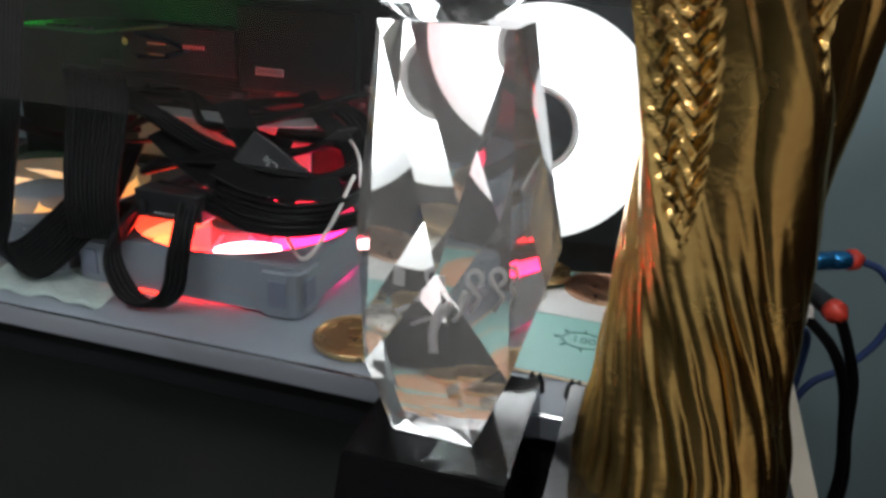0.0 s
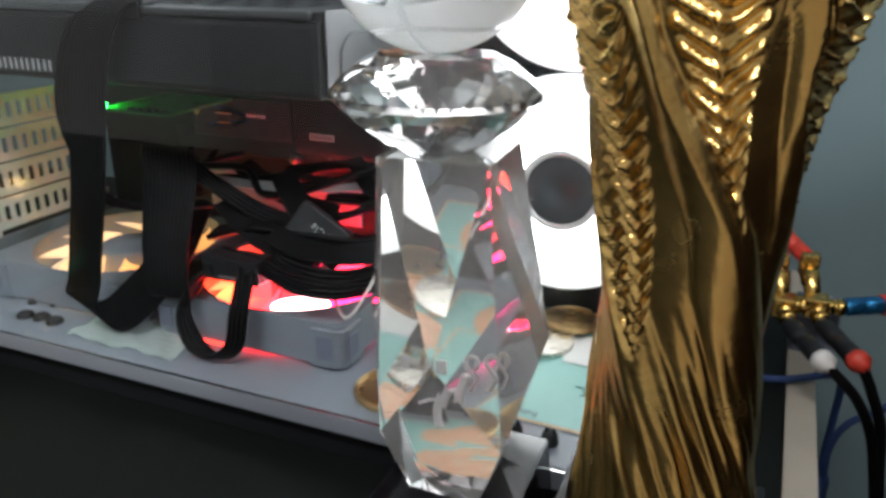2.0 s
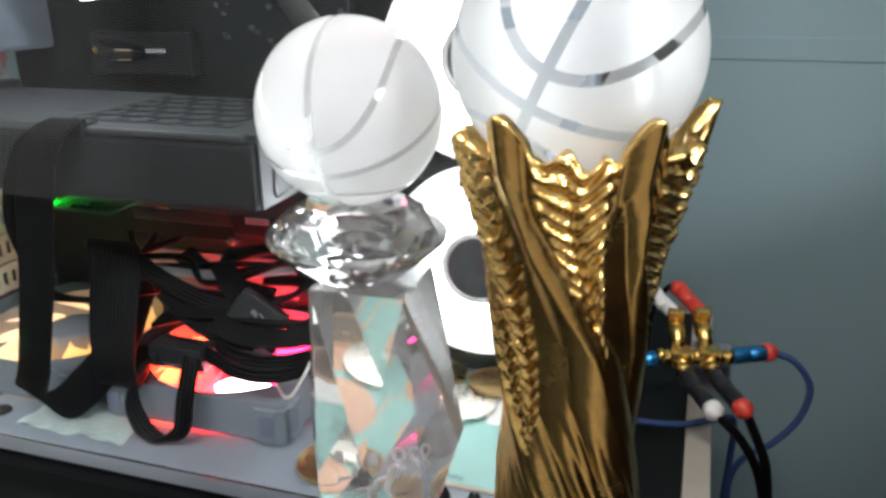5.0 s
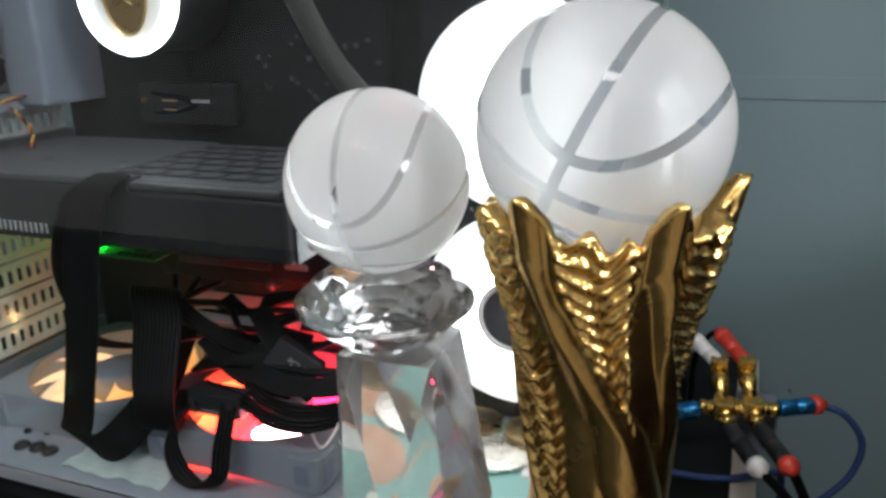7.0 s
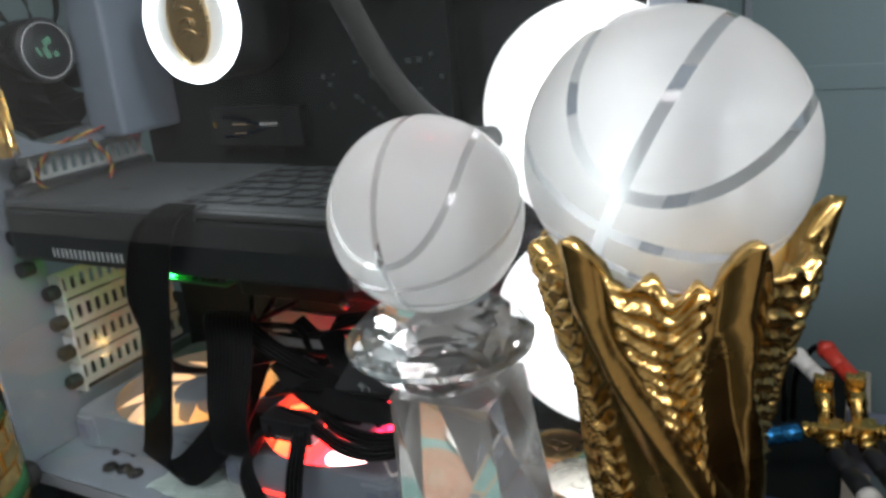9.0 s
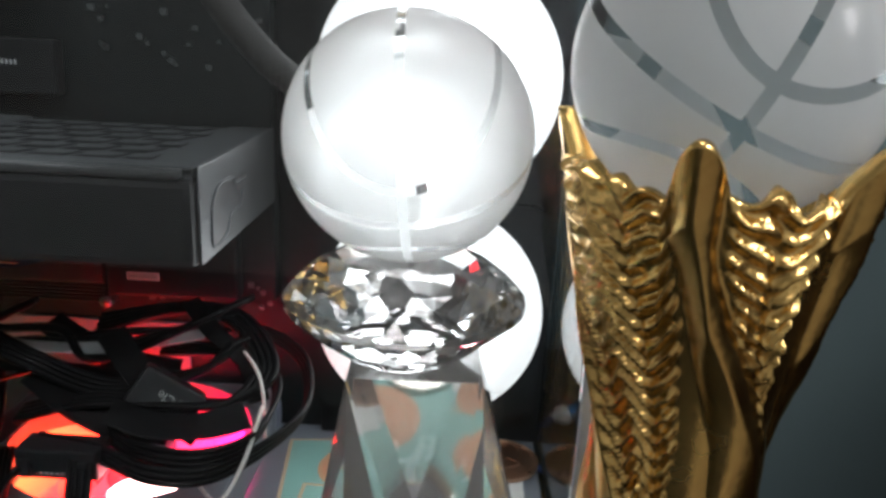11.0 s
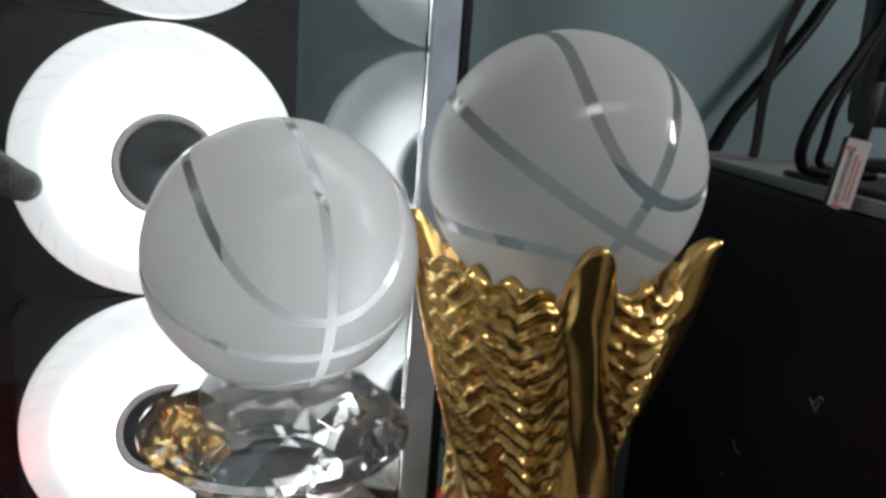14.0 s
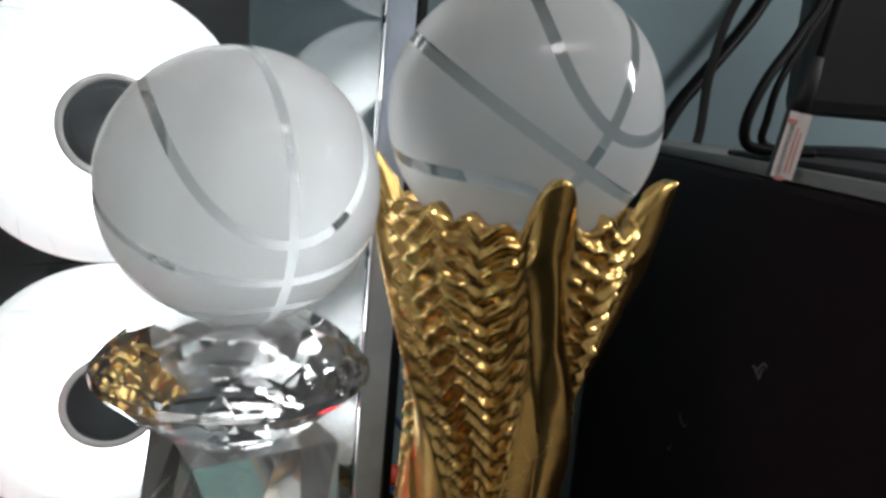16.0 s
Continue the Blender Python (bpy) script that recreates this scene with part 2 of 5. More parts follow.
def lathe(bm, prof, seg=48, m=None, twist=None):
    """Turned shape: rows of (radius, height) about z."""
    rings = []
    for r, z in prof:
        ring = []
        for i in range(seg):
            a = 2 * math.pi * i / seg
            p = Vector((r * math.cos(a), r * math.sin(a), z))
            ring.append(bm.verts.new(m @ p if m else p))
        rings.append(ring)
    for a, b in zip(rings, rings[1:]):
        for i in range(seg):
            bm.faces.new((a[i], a[(i + 1) % seg], b[(i + 1) % seg], b[i]))
    if prof[0][0] > 1e-6:
        bm.faces.new(rings[0][::-1])
    if prof[-1][0] > 1e-6:
        bm.faces.new(rings[-1])
    return bm


def spline(pts, n=12):
    """Smooth line through the points."""
    P = [Vector(p) for p in pts]
    P = [P[0] * 2 - P[1]] + P + [P[-1] * 2 - P[-2]]
    out = []
    for i in range(1, len(P) - 2):
        for k in range(n):
            t = k / n
            a, b, c, d = P[i - 1], P[i], P[i + 1], P[i + 2]
            out.append(0.5 * ((2 * b) + (c - a) * t + (2 * a - 5 * b + 4 * c - d) * t * t + (3 * b - a - 3 * c + d) * t ** 3))
    out.append(P[-2])
    return out


def sweep(bm, line, r, seg=8, sx=1.0, caps=True, radii=None):
    """A tube along a line of points."""
    up = Vector((0.13, 0.21, 1.0)).normalized()
    rings = []
    side = None
    for i, p in enumerate(line):
        d = (line[min(i + 1, len(line) - 1)] - line[max(i - 1, 0)]).normalized()
        side = (side - d * side.dot(d)).normalized() if side is not None else d.cross(up).normalized()
        nor = side.cross(d)
        rr = radii[i] if radii else r
        rings.append([bm.verts.new(p + rr * (sx * math.cos(a) * side + math.sin(a) * nor)) for a in (2 * math.pi * k / seg for k in range(seg))])
    for a, b in zip(rings, rings[1:]):
        for i in range(seg):
            bm.faces.new((a[i], a[(i + 1) % seg], b[(i + 1) % seg], b[i]))
    if caps:
        bm.faces.new(rings[0][::-1])
        bm.faces.new(rings[-1])
    return bm


def words(name, text, size, m, material, parent, label="", depth=0.0001):
    """Raised letters in the built-in font, centred on the pose m."""
    cu = bpy.data.curves.new(name, "FONT")
    cu.body, cu.size, cu.extrude, cu.align_x, cu.align_y = text, size, depth, "CENTER", "CENTER"
    tmp = new(name + "_tmp", cu)
    bpy.context.view_layer.update()
    me = bpy.data.meshes.new_from_object(tmp.evaluated_get(bpy.context.evaluated_depsgraph_get()))
    bpy.data.objects.remove(tmp)
    me.transform(m)
    me.materials.clear()
    me.materials.append(material)
    ob = new(name, me)
    ob.parent = parent
    if label:
        ob["label"] = label
    return ob


def bars(name, rows, material, parent, m, label=""):
    """Plain bars (x, y, width, height) lying on the pose m."""
    bm = bm_new()
    for x, y, w, h in rows:
        box(bm, x - w / 2, x + w / 2, y - h / 2, y + h / 2, 0, 0.0002, m=m)
    return part(name, bm, material, parent, label)


FACE_FRONT = Matrix.Rotation(radians(90), 4, "X")  # lettering that faces -y


# ---- the room ----
def slab(name, x0, x1, y0, y1, z0, z1, material, label):
    bm = bm_new()
    box(bm, x0, x1, y0, y1, z0, z1)
    return tagged(part(name, bm, material), label, name.split("_")[0], kind="structure")


slab("wall_back", -2.2, 2.2, 0.36, 0.46, -0.78, 1.7, WALL, "blue-grey painted wall with faint stains")
slab("wall_front", -2.2, 2.2, -2.6, -2.5, -0.78, 1.7, WALL_PLAIN, "plain painted wall across the room")
slab("wall_left", -2.3, -2.2, -2.5, 0.36, -0.78, 1.7, WALL_PLAIN, "plain painted side wall of the room")
slab("wall_right", 2.2, 2.3, -2.5, 0.36, -0.78, 1.7, WALL_PLAIN, "plain painted side wall of the room")
slab("ceiling", -2.3, 2.3, -2.6, 0.46, 1.7, 1.8, WALL_PLAIN, "plain painted ceiling of the room")
slab("floor", -2.3, 2.3, -2.6, 0.46, -0.88, -0.78, FLOORM, "brown wooden floor of the room")

bm = bm_new()
box(bm, 0.02, 2.2, 0.3591, 0.36, 0.1825, 0.1995, 0.0004)
tagged(part("trim", bm, WALL), "narrow blue-grey trim strip along the wall", "trim", kind="structure")

stain = thing("wall_stain", label="tiny dark mark on the blue-grey wall", category="stain")
for sx_, sz_, sr_ in ((0.113, -0.06, 0.0012), (0.1142, -0.0606, 0.0008)):
    bm = bm_new()
    prof = [(sr_ * random.uniform(0.75, 1.1), k) for k in range(22)]
    vs = [bm.verts.new((sx_ + r * math.cos(2 * math.pi * k / 22), 0.3588, sz_ + r * 1.2 * math.sin(2 * math.pi * k / 22))) for r, k in prof]
    bm.faces.new(vs)
    bmesh.ops.solidify(bm, geom=bm.faces[:], thickness=0.0004)
    part("smudge", bm, STAIN, stain)

# desk: black top, beige strip along its right end, panel legs
TZ = -0.03
desk = thing("desk", (0, 0, TZ), "black laminate desk with a beige strip along its end", "desk")
bm = bm_new()
v = [bm.verts.new(p) for p in ((-1.3, -0.5, 0), (0.036, -0.5, 0), (0.0705, 0.345, 0), (-1.3, 0.345, 0))]
f = bm.faces.new(v)
r = bmesh.ops.extrude_face_region(bm, geom=[f])
bmesh.ops.translate(bm, verts=[g for g in r["geom"] if isinstance(g, bmesh.types.BMVert)], vec=(0, 0, -0.025))
bmesh.ops.recalc_face_normals(bm, faces=bm.faces[:])
part("desktop", bm, DESK, desk)
bm = bm_new()
v = [bm.verts.new(p) for p in ((0.0365, -0.5, 0.0012), (0.0515, -0.5, 0.0012), (0.086, 0.345, 0.0012), (0.071, 0.345, 0.0012))]
f = bm.faces.new(v)
r = bmesh.ops.extrude_face_region(bm, geom=[f])
bmesh.ops.translate(bm, verts=[g for g in r["geom"] if isinstance(g, bmesh.types.BMVert)], vec=(0, 0, -0.028))
bmesh.ops.recalc_face_normals(bm, faces=bm.faces[:])
bmesh.ops.bevel(bm, geom=bm.edges[:], offset=0.0008, segments=2, affect="EDGES")
part("edge_strip", bm, BEIGE, desk, "worn beige edging strip")
for x in (-1.28, 0.02):
    bm = bm_new()
    box(bm, x, x + 0.025, -0.45, 0.33, -0.75, -0.026, 0.001)
    part("side_panel", bm, DESK, desk)


# ---- computer case ----
CX0, CX1, CY1, CH = -0.408, 0.0, 0.152, 0.42
case = thing("computer_case", (0, 0, TZ), "white steel computer case with two clear glass panels", "computer case")
UP = -TZ  # parts are given in heights above the case floor


def cpart(name, boxes, material, label="", bevel=0.0008, parent=case, z=UP):
    bm = bm_new()
    for b in boxes:
        box(bm, *b[:4], b[4] + z, b[5] + z, bevel)
    return part(name, bm, material, parent, label)


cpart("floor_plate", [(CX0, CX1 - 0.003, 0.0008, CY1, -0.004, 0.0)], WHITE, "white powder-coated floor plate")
cpart("front_rail", [(CX0, CX1, -0.0005, 0.004, -0.0125, -0.0002)], WHITE, "white lip under the glass", 0.0012)
cpart("foot_rail", [(CX0 + 0.01, CX1 - 0.01, 0.006, 0.03, -0.03, -0.0128), (CX0 + 0.01, CX1 - 0.01, 0.2, 0.225, -0.03, -0.0128)], DARKST, "dark plinth rail")
cpart("under_tray", [(CX0 + 0.005, CX1 - 0.005, 0.031, 0.199, -0.02, -0.0045)], DARKST)
cpart("lower_wall", [(CX0, -0.125, CY1, CY1 + 0.006, 0, 0.0795)], DARKST, "dark lower part of the inner wall")
# White strip cut only where the fans' orange light shows on the wall
cpart("wall_strip", [(-0.318, -0.2, CY1 - 0.0025, CY1 - 0.0003, 0.032, 0.0605)], WHITE, "white strip of the inner wall, lit orange", 0.001)
cpart("inner_wall", [(CX0, -0.125, CY1, CY1 + 0.006, 0.08, CH), (-0.002, CX1 + 0.0, CY1, CY1 + 0.006, 0, CH), (-0.1248, -0.0022, 0.1458, 0.1505, 0, CH)], DARKST, "dark inner wall behind the board")
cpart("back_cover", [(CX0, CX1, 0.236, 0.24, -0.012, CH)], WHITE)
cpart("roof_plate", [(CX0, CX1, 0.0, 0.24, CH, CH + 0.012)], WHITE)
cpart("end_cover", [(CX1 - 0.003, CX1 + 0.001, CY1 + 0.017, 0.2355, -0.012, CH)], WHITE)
cpart("corner_strip", [(-0.003, 0.0035, CY1 + 0.0065, CY1 + 0.0165, 0, CH)], DARKST)
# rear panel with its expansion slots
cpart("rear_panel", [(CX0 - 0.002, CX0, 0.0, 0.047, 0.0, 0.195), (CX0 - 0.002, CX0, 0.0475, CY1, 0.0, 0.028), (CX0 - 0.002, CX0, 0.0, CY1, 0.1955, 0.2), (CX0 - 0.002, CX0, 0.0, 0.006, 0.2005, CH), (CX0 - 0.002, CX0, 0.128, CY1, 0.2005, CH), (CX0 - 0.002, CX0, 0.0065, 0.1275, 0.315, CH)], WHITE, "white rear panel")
SLOT0, PITCH = 0.042, 0.0213
for k in range(7):
    if k in (4, 5):
        continue
    z0 = (SLOT0 + PITCH * (k - 0.5) + 0.0008) if k < 6 else 0.1752
    z1 = z0 + PITCH - 0.0016
    bm = bm_new()
    box(bm, CX0, CX0 + 0.0012, 0.048, 0.144, z0 + UP, z0 + 0.0052 + UP)
    box(bm, CX0, CX0 + 0.0012, 0.048, 0.144, z1 - 0.0052 + UP, z1 + UP)
    for j in range(13):
        y = 0.051 + j * 0.0074
        box(bm, CX0, CX0 + 0.0012, y - 0.0018 - (0.0012 if j == 0 else 0), y + 0.0018, z0 + 0.0052 + UP, z1 - 0.0052 + UP)
    box(bm, CX0, CX0 + 0.012, 0.0455, 0.0475, z0 + UP, z1 + UP, 0.0005)
    cover = part("slot_cover", bm, WHITE_SLOT, case, "vented white slot cover")
    bm = bm_new()
    mm = Matrix.Translation((CX0 + 0.007, 0.0455, (z0 + z1) / 2 + UP)) @ Matrix.Rotation(radians(90), 4, "X")
    lathe(bm, [(0.0001, 0), (0.0046, 0), (0.005, 0.001), (0.005, 0.007), (0.0042, 0.0085), (0.0001, 0.0085)], 18, mm)
    part("thumb_screw", bm, RUBBER, cover, "black knurled thumb screw")
# glass
bm = bm_new()
box(bm, CX0, -0.0078, -0.0045, -0.0008, 0.0003 + UP, CH + UP, 0.0006)
side_glass = part("side_glass", bm, PANEL_GLASS, case, "clear tempered glass side panel")
side_glass.visible_shadow = False
bm = bm_new()
box(bm, -0.0005, 0.0035, -0.0006, CY1 + 0.006, 0.0003 + UP, CH + UP, 0.0006)
front_glass = part("front_glass", bm, PANEL_GLASS, case, "clear tempered glass front panel")
front_glass.visible_shadow = False
cpart("glass_edge", [(-0.0075, 0.0026, -0.0046, -0.0008, 0.0, CH)], EDGE, "pale grey edge strip of the glass", 0.0006)
cpart("glass_border", [(0.0037, 0.0068, -0.004, 0.004, 0.0, CH)], DARKST, "dark blue-black corner strip", 0.0004)
bm = bm_new()
lathe(bm, [(0.0001, 0), (0.007, 0), (0.0085, 0.002), (0.0085, 0.007), (0.007, 0.009), (0.0001, 0.009)], 24, Matrix.Translation((CX0 + 0.012, -0.005, 0.002 + UP)) @ Matrix.Rotation(radians(90), 4, "X"))
part("panel_knob", bm, RUBBER, case, "black panel knob")


# ---- fans ----
def square_frame(bm, s, depth, r, y=0.0, corner=0.008, seg=64):
    """Square plate with a round opening, axis along z."""
    outer, inner = [], []
    h = s / 2
    for i in range(seg):
        a = 2 * math.pi * i / seg
        c, sn = math.cos(a), math.sin(a)
        k = min(h / max(abs(c), 1e-6), h / max(abs(sn), 1e-6))
        k = min(k, h * 1.34)
        outer.append((k * c, k * sn))
        inner.append((r * c, r * sn))
    lay = [[bm.verts.new((x, yy, z)) for x, yy in ring] for ring, z in ((outer, 0), (outer, depth), (inner, depth), (inner, 0))]
    for a, b in zip(lay, lay[1:] + lay[:1]):
        for i in range(seg):
            bm.faces.new((a[i], a[(i + 1) % seg], b[(i + 1) % seg], b[i]))
    bmesh.ops.recalc_face_normals(bm, faces=bm.faces[:])
    return bm


def blade(bm, r0, r1, a0, sweep_a, z0, z1, thick=0.0012, n=8):
    """One curved, pitched blade about z."""
    lo, hi = [], []
    for i in range(n + 1):
        t = i / n
        r = r0 + (r1 - r0) * t
        for lst, da, z in ((lo, 0.0, z0), (hi, sweep_a * (0.75 + 0.5 * t), z1)):
            a = a0 + da + 0.5 * t * t
            lst.append(bm.verts.new((r * math.cos(a), r * math.sin(a), z)))
    fs = [bm.faces.new((lo[i], lo[i + 1], hi[i + 1], hi[i])) for i in range(n)]
    bmesh.ops.solidify(bm, geom=fs, thickness=thick)
    return bm


SIDE_R = 0.0590


def lit_fan():
    """120 mm fan whose whole impeller glows white round a dark hub; the axis is z, facing +z."""
    fan = thing("case_fan", label="white-lit round case fan with a dark hub", category="fan", group="white-lit fans on the inner wall")
    bm = bm_new()
    square_frame(bm, 0.1195, 0.010, 0.0585)
    part("frame", bm, DARKST, fan, "dark square fan frame")
    bm = bm_new()
    lathe(bm, [(0.0595, 0.0), (SIDE_R, 0.016), (SIDE_R - 0.0006, 0.0185), (SIDE_R - 0.002, 0.0195), (0.05, 0.0205), (0.035, 0.0225), (0.0222, 0.0238), (0.0222, 0.004), (0.05, 0.002)], 96)
    part("diffuser", bm, FAN_WHITE, fan, "glowing white diffuser disc", True)
    bm = bm_new()
    lathe(bm, [(0.0222, 0.0235), (0.022, 0.0250), (0.0190, 0.0252), (0.0186, 0.024), (0.0186, 0.018), (0.0222, 0.018)], 64)
    part("hub_ring", bm, HUBRING, fan, "pale ring round the hub", True)
    bm = bm_new()
    lathe(bm, [(0.0184, 0.018), (0.0184, 0.0246), (0.0177, 0.0251), (0.0170, 0.0247), (0.0164, 0.0251), (0.0157, 0.0252), (0.006, 0.0254), (0.0055, 0.0249), (0.0001, 0.0249)], 64)
    hub = part("hub", bm, HUBCAP, fan, "dark grey hub cap", True)
    for j in range(27):
        bm = bm_new()
        a = 2 * math.pi * j / 27 + 0.3 + 0.05 * math.sin(5 * j)
        line = [Vector(((0.0522 + 0.006 * t) * math.cos(a + 0.12 * t), (0.0522 + 0.006 * t) * math.sin(a + 0.12 * t), 0.0204 - 0.0008 * t)) for t in (0, 0.33, 0.66, 1)]
        sweep(bm, line, 0.0001, 5)
        part("blade_edge", bm, HUBRING, fan, "faint blade edge under the rim")
    return fan


fan0 = lit_fan()
FACE_CAM = Matrix.Rotation(radians(90), 4, "X")
for i, zc in enumerate((0.081, 0.201, 0.321)):
    if i == 0:
        fan0.matrix_basis = Matrix.Translation((-0.0652, 0.1455, zc)) @ FACE_CAM
    else:
        copy_thing(fan0, Matrix.Translation((-0.0652, 0.1455, zc)) @ FACE_CAM)


def floor_fan(lit, label):
    """White-framed 120 mm fan that blows upwards, with rubber-padded corner blocks and lit blades."""
    fan = thing("floor_fan", label=label, category="fan", group="fans on the case floor")
    bm = bm_new()
    square_frame(bm, 0.116, 0.0235, 0.0565)
    bmesh.ops.translate(bm, verts=bm.verts[:], vec=(0, 0, 0.002))
    part("frame", bm, WHITE, fan, "white plastic frame")
    for cx, cy in ((1, 1), (1, -1), (-1, 1), (-1, -1)):
        bm2 = bm_new()
        pts = [(-0.011, -0.011), (0.0105, -0.011), (0.0105, 0.006), (0.006, 0.0105), (-0.011, 0.0105)]
        v = [bm2.verts.new((p[0] * cx, p[1] * cy, 0)) for p in pts]
        f = bm2.faces.new(v)
        r = bmesh.ops.extrude_face_region(bm2, geom=[f])
        bmesh.ops.translate(bm2, verts=[g for g in r["geom"] if isinstance(g, bmesh.types.BMVert)], vec=(0, 0, 0.0245))
        bmesh.ops.recalc_face_normals(bm2, faces=bm2.faces[:])
        bmesh.ops.bevel(bm2, geom=bm2.edges[:], offset=0.0022, segments=3, affect="EDGES")
        bmesh.ops.translate(bm2, verts=bm2.verts[:], vec=(cx * 0.0495, cy * 0.0495, 0.0001))
        blk = part("corner_block", bm2, WHITE, fan, "rounded white corner block")
        for ang in ((0 if cx > 0 else 180), (90 if cy > 0 else -90)):
            bm = bm_new()
            mm = Matrix.Translation((cx * 0.0495, cy * 0.0495, 0.0125)) @ Matrix.Rotation(radians(ang), 4, "Z")
            box(bm, 0.0098, 0.0112, -0.0055, 0.0035, -0.006, 0.0065, 0.0004, mm)
            part("rubber_pad", bm, GREYPAD, blk, "grey-blue rubber pad")
    for j in range(9):
        bm = bm_new()
        blade(bm, 0.019, 0.0545, 2 * math.pi * j / 9, 0.52, 0.006, 0.0205)
        part("fan_blade", bm, lit, fan, "translucent lit blade", True)
    bm = bm_new()
    lathe(bm, [(0.0001, 0.004), (0.055, 0.004), (0.055, 0.005), (0.0001, 0.005)], 48)
    part("light_plate", bm, lit, fan, "lit base behind the blades")
    bm = bm_new()
    lathe(bm, [(0.0195, 0.004), (0.0195, 0.0215), (0.018, 0.0228), (0.0001, 0.0232)], 40)
    part("hub", bm, WHITE, fan, "white hub cap", True)
    return fan


fan_front = floor_fan(BLADE_PINK, "white floor fan glowing red and magenta under cables")
fan_front.matrix_basis = Matrix.Translation((-0.2075, 0.0905, 0.0))
fan_rear = floor_fan(BLADE_AMBER, "white floor fan glowing amber near the slots")
fan_rear.matrix_basis = Matrix.Translation((-0.337, 0.0905, 0.0))
# Glowing oval stands for the blades' brightest lit patch, not for a single diode
bm = bm_new()
lathe(bm, [(0.0001, 0), (0.0075, 0.0), (0.0075, 0.0012), (0.0001, 0.0018)], 24, Matrix.Translation((0.021, -0.037, 0.0208)) @ Matrix.Rotation(radians(28), 4, "Z") @ Matrix.Diagonal((2.1, 1.3, 1, 1)))
part("diode", bm, HOTSPOT, fan_front, "glowing oval for blades lit hardest near the rim")
# Added glowing strip imitates the fan's red light spilling out beneath its frame
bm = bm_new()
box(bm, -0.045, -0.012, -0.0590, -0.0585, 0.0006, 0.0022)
part("light_spill", bm, HOTRED, fan_front, "glowing strip for fan light spilling under the frame")

# rear exhaust fan
rfan = thing("rear_fan", (CX0 + 0.0005, 0.067, 0.257), "dark rear exhaust fan with a ringed hub", "fan")
rfan.rotation_euler = (0, radians(90), 0)
bm = bm_new()
square_frame(bm, 0.119, 0.024, 0.0565)
part("frame", bm, WHITE, rfan, "white frame")
for j in range(9):
    bm = bm_new()
    blade(bm, 0.019, 0.0545, 2 * math.pi * j / 9, 0.55, 0.004, 0.02)
    part("fan_blade", bm, BLACKPL, rfan, "", True)
bm = bm_new()
lathe(bm, [(0.0195, 0.003), (0.0195, 0.0225), (0.018, 0.0235), (0.0001, 0.0238)], 40)
part("hub", bm, BLACKPL, rfan, "", True)
bm = bm_new()
sweep(bm, [Vector((0.0165 * math.cos(a), 0.0165 * math.sin(a), 0.0242)) for a in (2 * math.pi * k / 48 for k in range(49))], 0.0003, 6)
part("hub_ring", bm, WHITEPR, rfan, "thin white ring on the hub")
bm = bm_new()
lathe(bm, [(0.0001, 0.0239), (0.010, 0.0239), (0.010, 0.0242), (0.0001, 0.0242)], 20)
part("sticker", bm, BLACKPL, rfan, "dark sticker on the hub")
bars("sticker_print", [(-0.0045, 0.003, 0.004, 0.006), (0.001, -0.001, 0.007, 0.0035), (0.0045, 0.004, 0.0035, 0.003), (-0.002, -0.0055, 0.006, 0.002)], STICKER, rfan, Matrix.Translation((0, 0, 0.0242)) @ Matrix.Rotation(radians(25), 4, "Z"), "pale green printed shapes")


# ---- main board and cards ----
board = thing("motherboard", (-0.26, 0.1455, 0.2), "black motherboard with dark heatsinks on the inner wall", "motherboard")


def bpart(name, b, material, label="", bevel=0.0006, parent=board, o=(-0.26, 0.1455, 0.2)):
    bm = bm_new()
    box(bm, b[0] - o[0], b[1] - o[0], b[2] - o[1], b[3] - o[1], b[4] - o[2], b[5] - o[2], bevel)
    return part(name, bm, material, parent, label)


bpart("circuit_board", (-0.39, -0.148, 0.1405, 0.1515, 0.0805, 0.36), BOARD)
bpart("chip_cover", (-0.235, -0.165, 0.131, 0.1403, 0.082, 0.128), SINK, "flat dark chipset cover", 0.002)
bpart("port_shroud", (-0.392, -0.36, 0.09, 0.1403, 0.2, 0.345), SHROUD, "pale grey port shroud", 0.003)
bpart("power_heatsink", (-0.335, -0.21, 0.118, 0.1403, 0.315, 0.345), SINK, "dark finned heatsink", 0.003)
for k in range(4):
    bpart("memory_stick", (-0.205 + 0.0105 * k, -0.201 + 0.0105 * k, 0.1, 0.1403, 0.27, 0.36), DARKST, "dark memory module")
for k in range(8):
    bpart("slot_rib", (-0.33, -0.238, 0.136, 0.1403, 0.076 + 0.002 * k, 0.077 + 0.002 * k), BLACKPL)
bm = bm_new()
for i in range(46):
    x, z = random.uniform(-0.24, -0.15), random.uniform(0.076, 0.09) if i % 2 else random.uniform(0.2, 0.24)
    s = random.uniform(0.0007, 0.0016)
    box(bm, x - s + 0.26, x + s + 0.26, -0.0066, -0.005, z - s - 0.2, z + s - 0.2)
tagged(part("solder_point", bm, ALU, board, "tiny bright components"), kind="stuff")
bm = bm_new()
lathe(bm, [(0.0001, 0), (0.0035, 0), (0.0035, 0.008), (0.0028, 0.009), (0.0001, 0.0092)], 20, Matrix.Translation((-0.237 + 0.26, 0.1403 - 0.1455, 0.078 - 0.2)) @ Matrix.Rotation(radians(90), 4, "X"))
part("standoff", bm, ALU, board, "bright metal standoff", True)
bars("label_plate", [(0, 0, 0.017, 0.0042)], GREYPR, board, Matrix.Translation((-0.215 + 0.26, 0.1308 - 0.1455, 0.094 - 0.2)) @ FACE_FRONT, "small grey printed label")
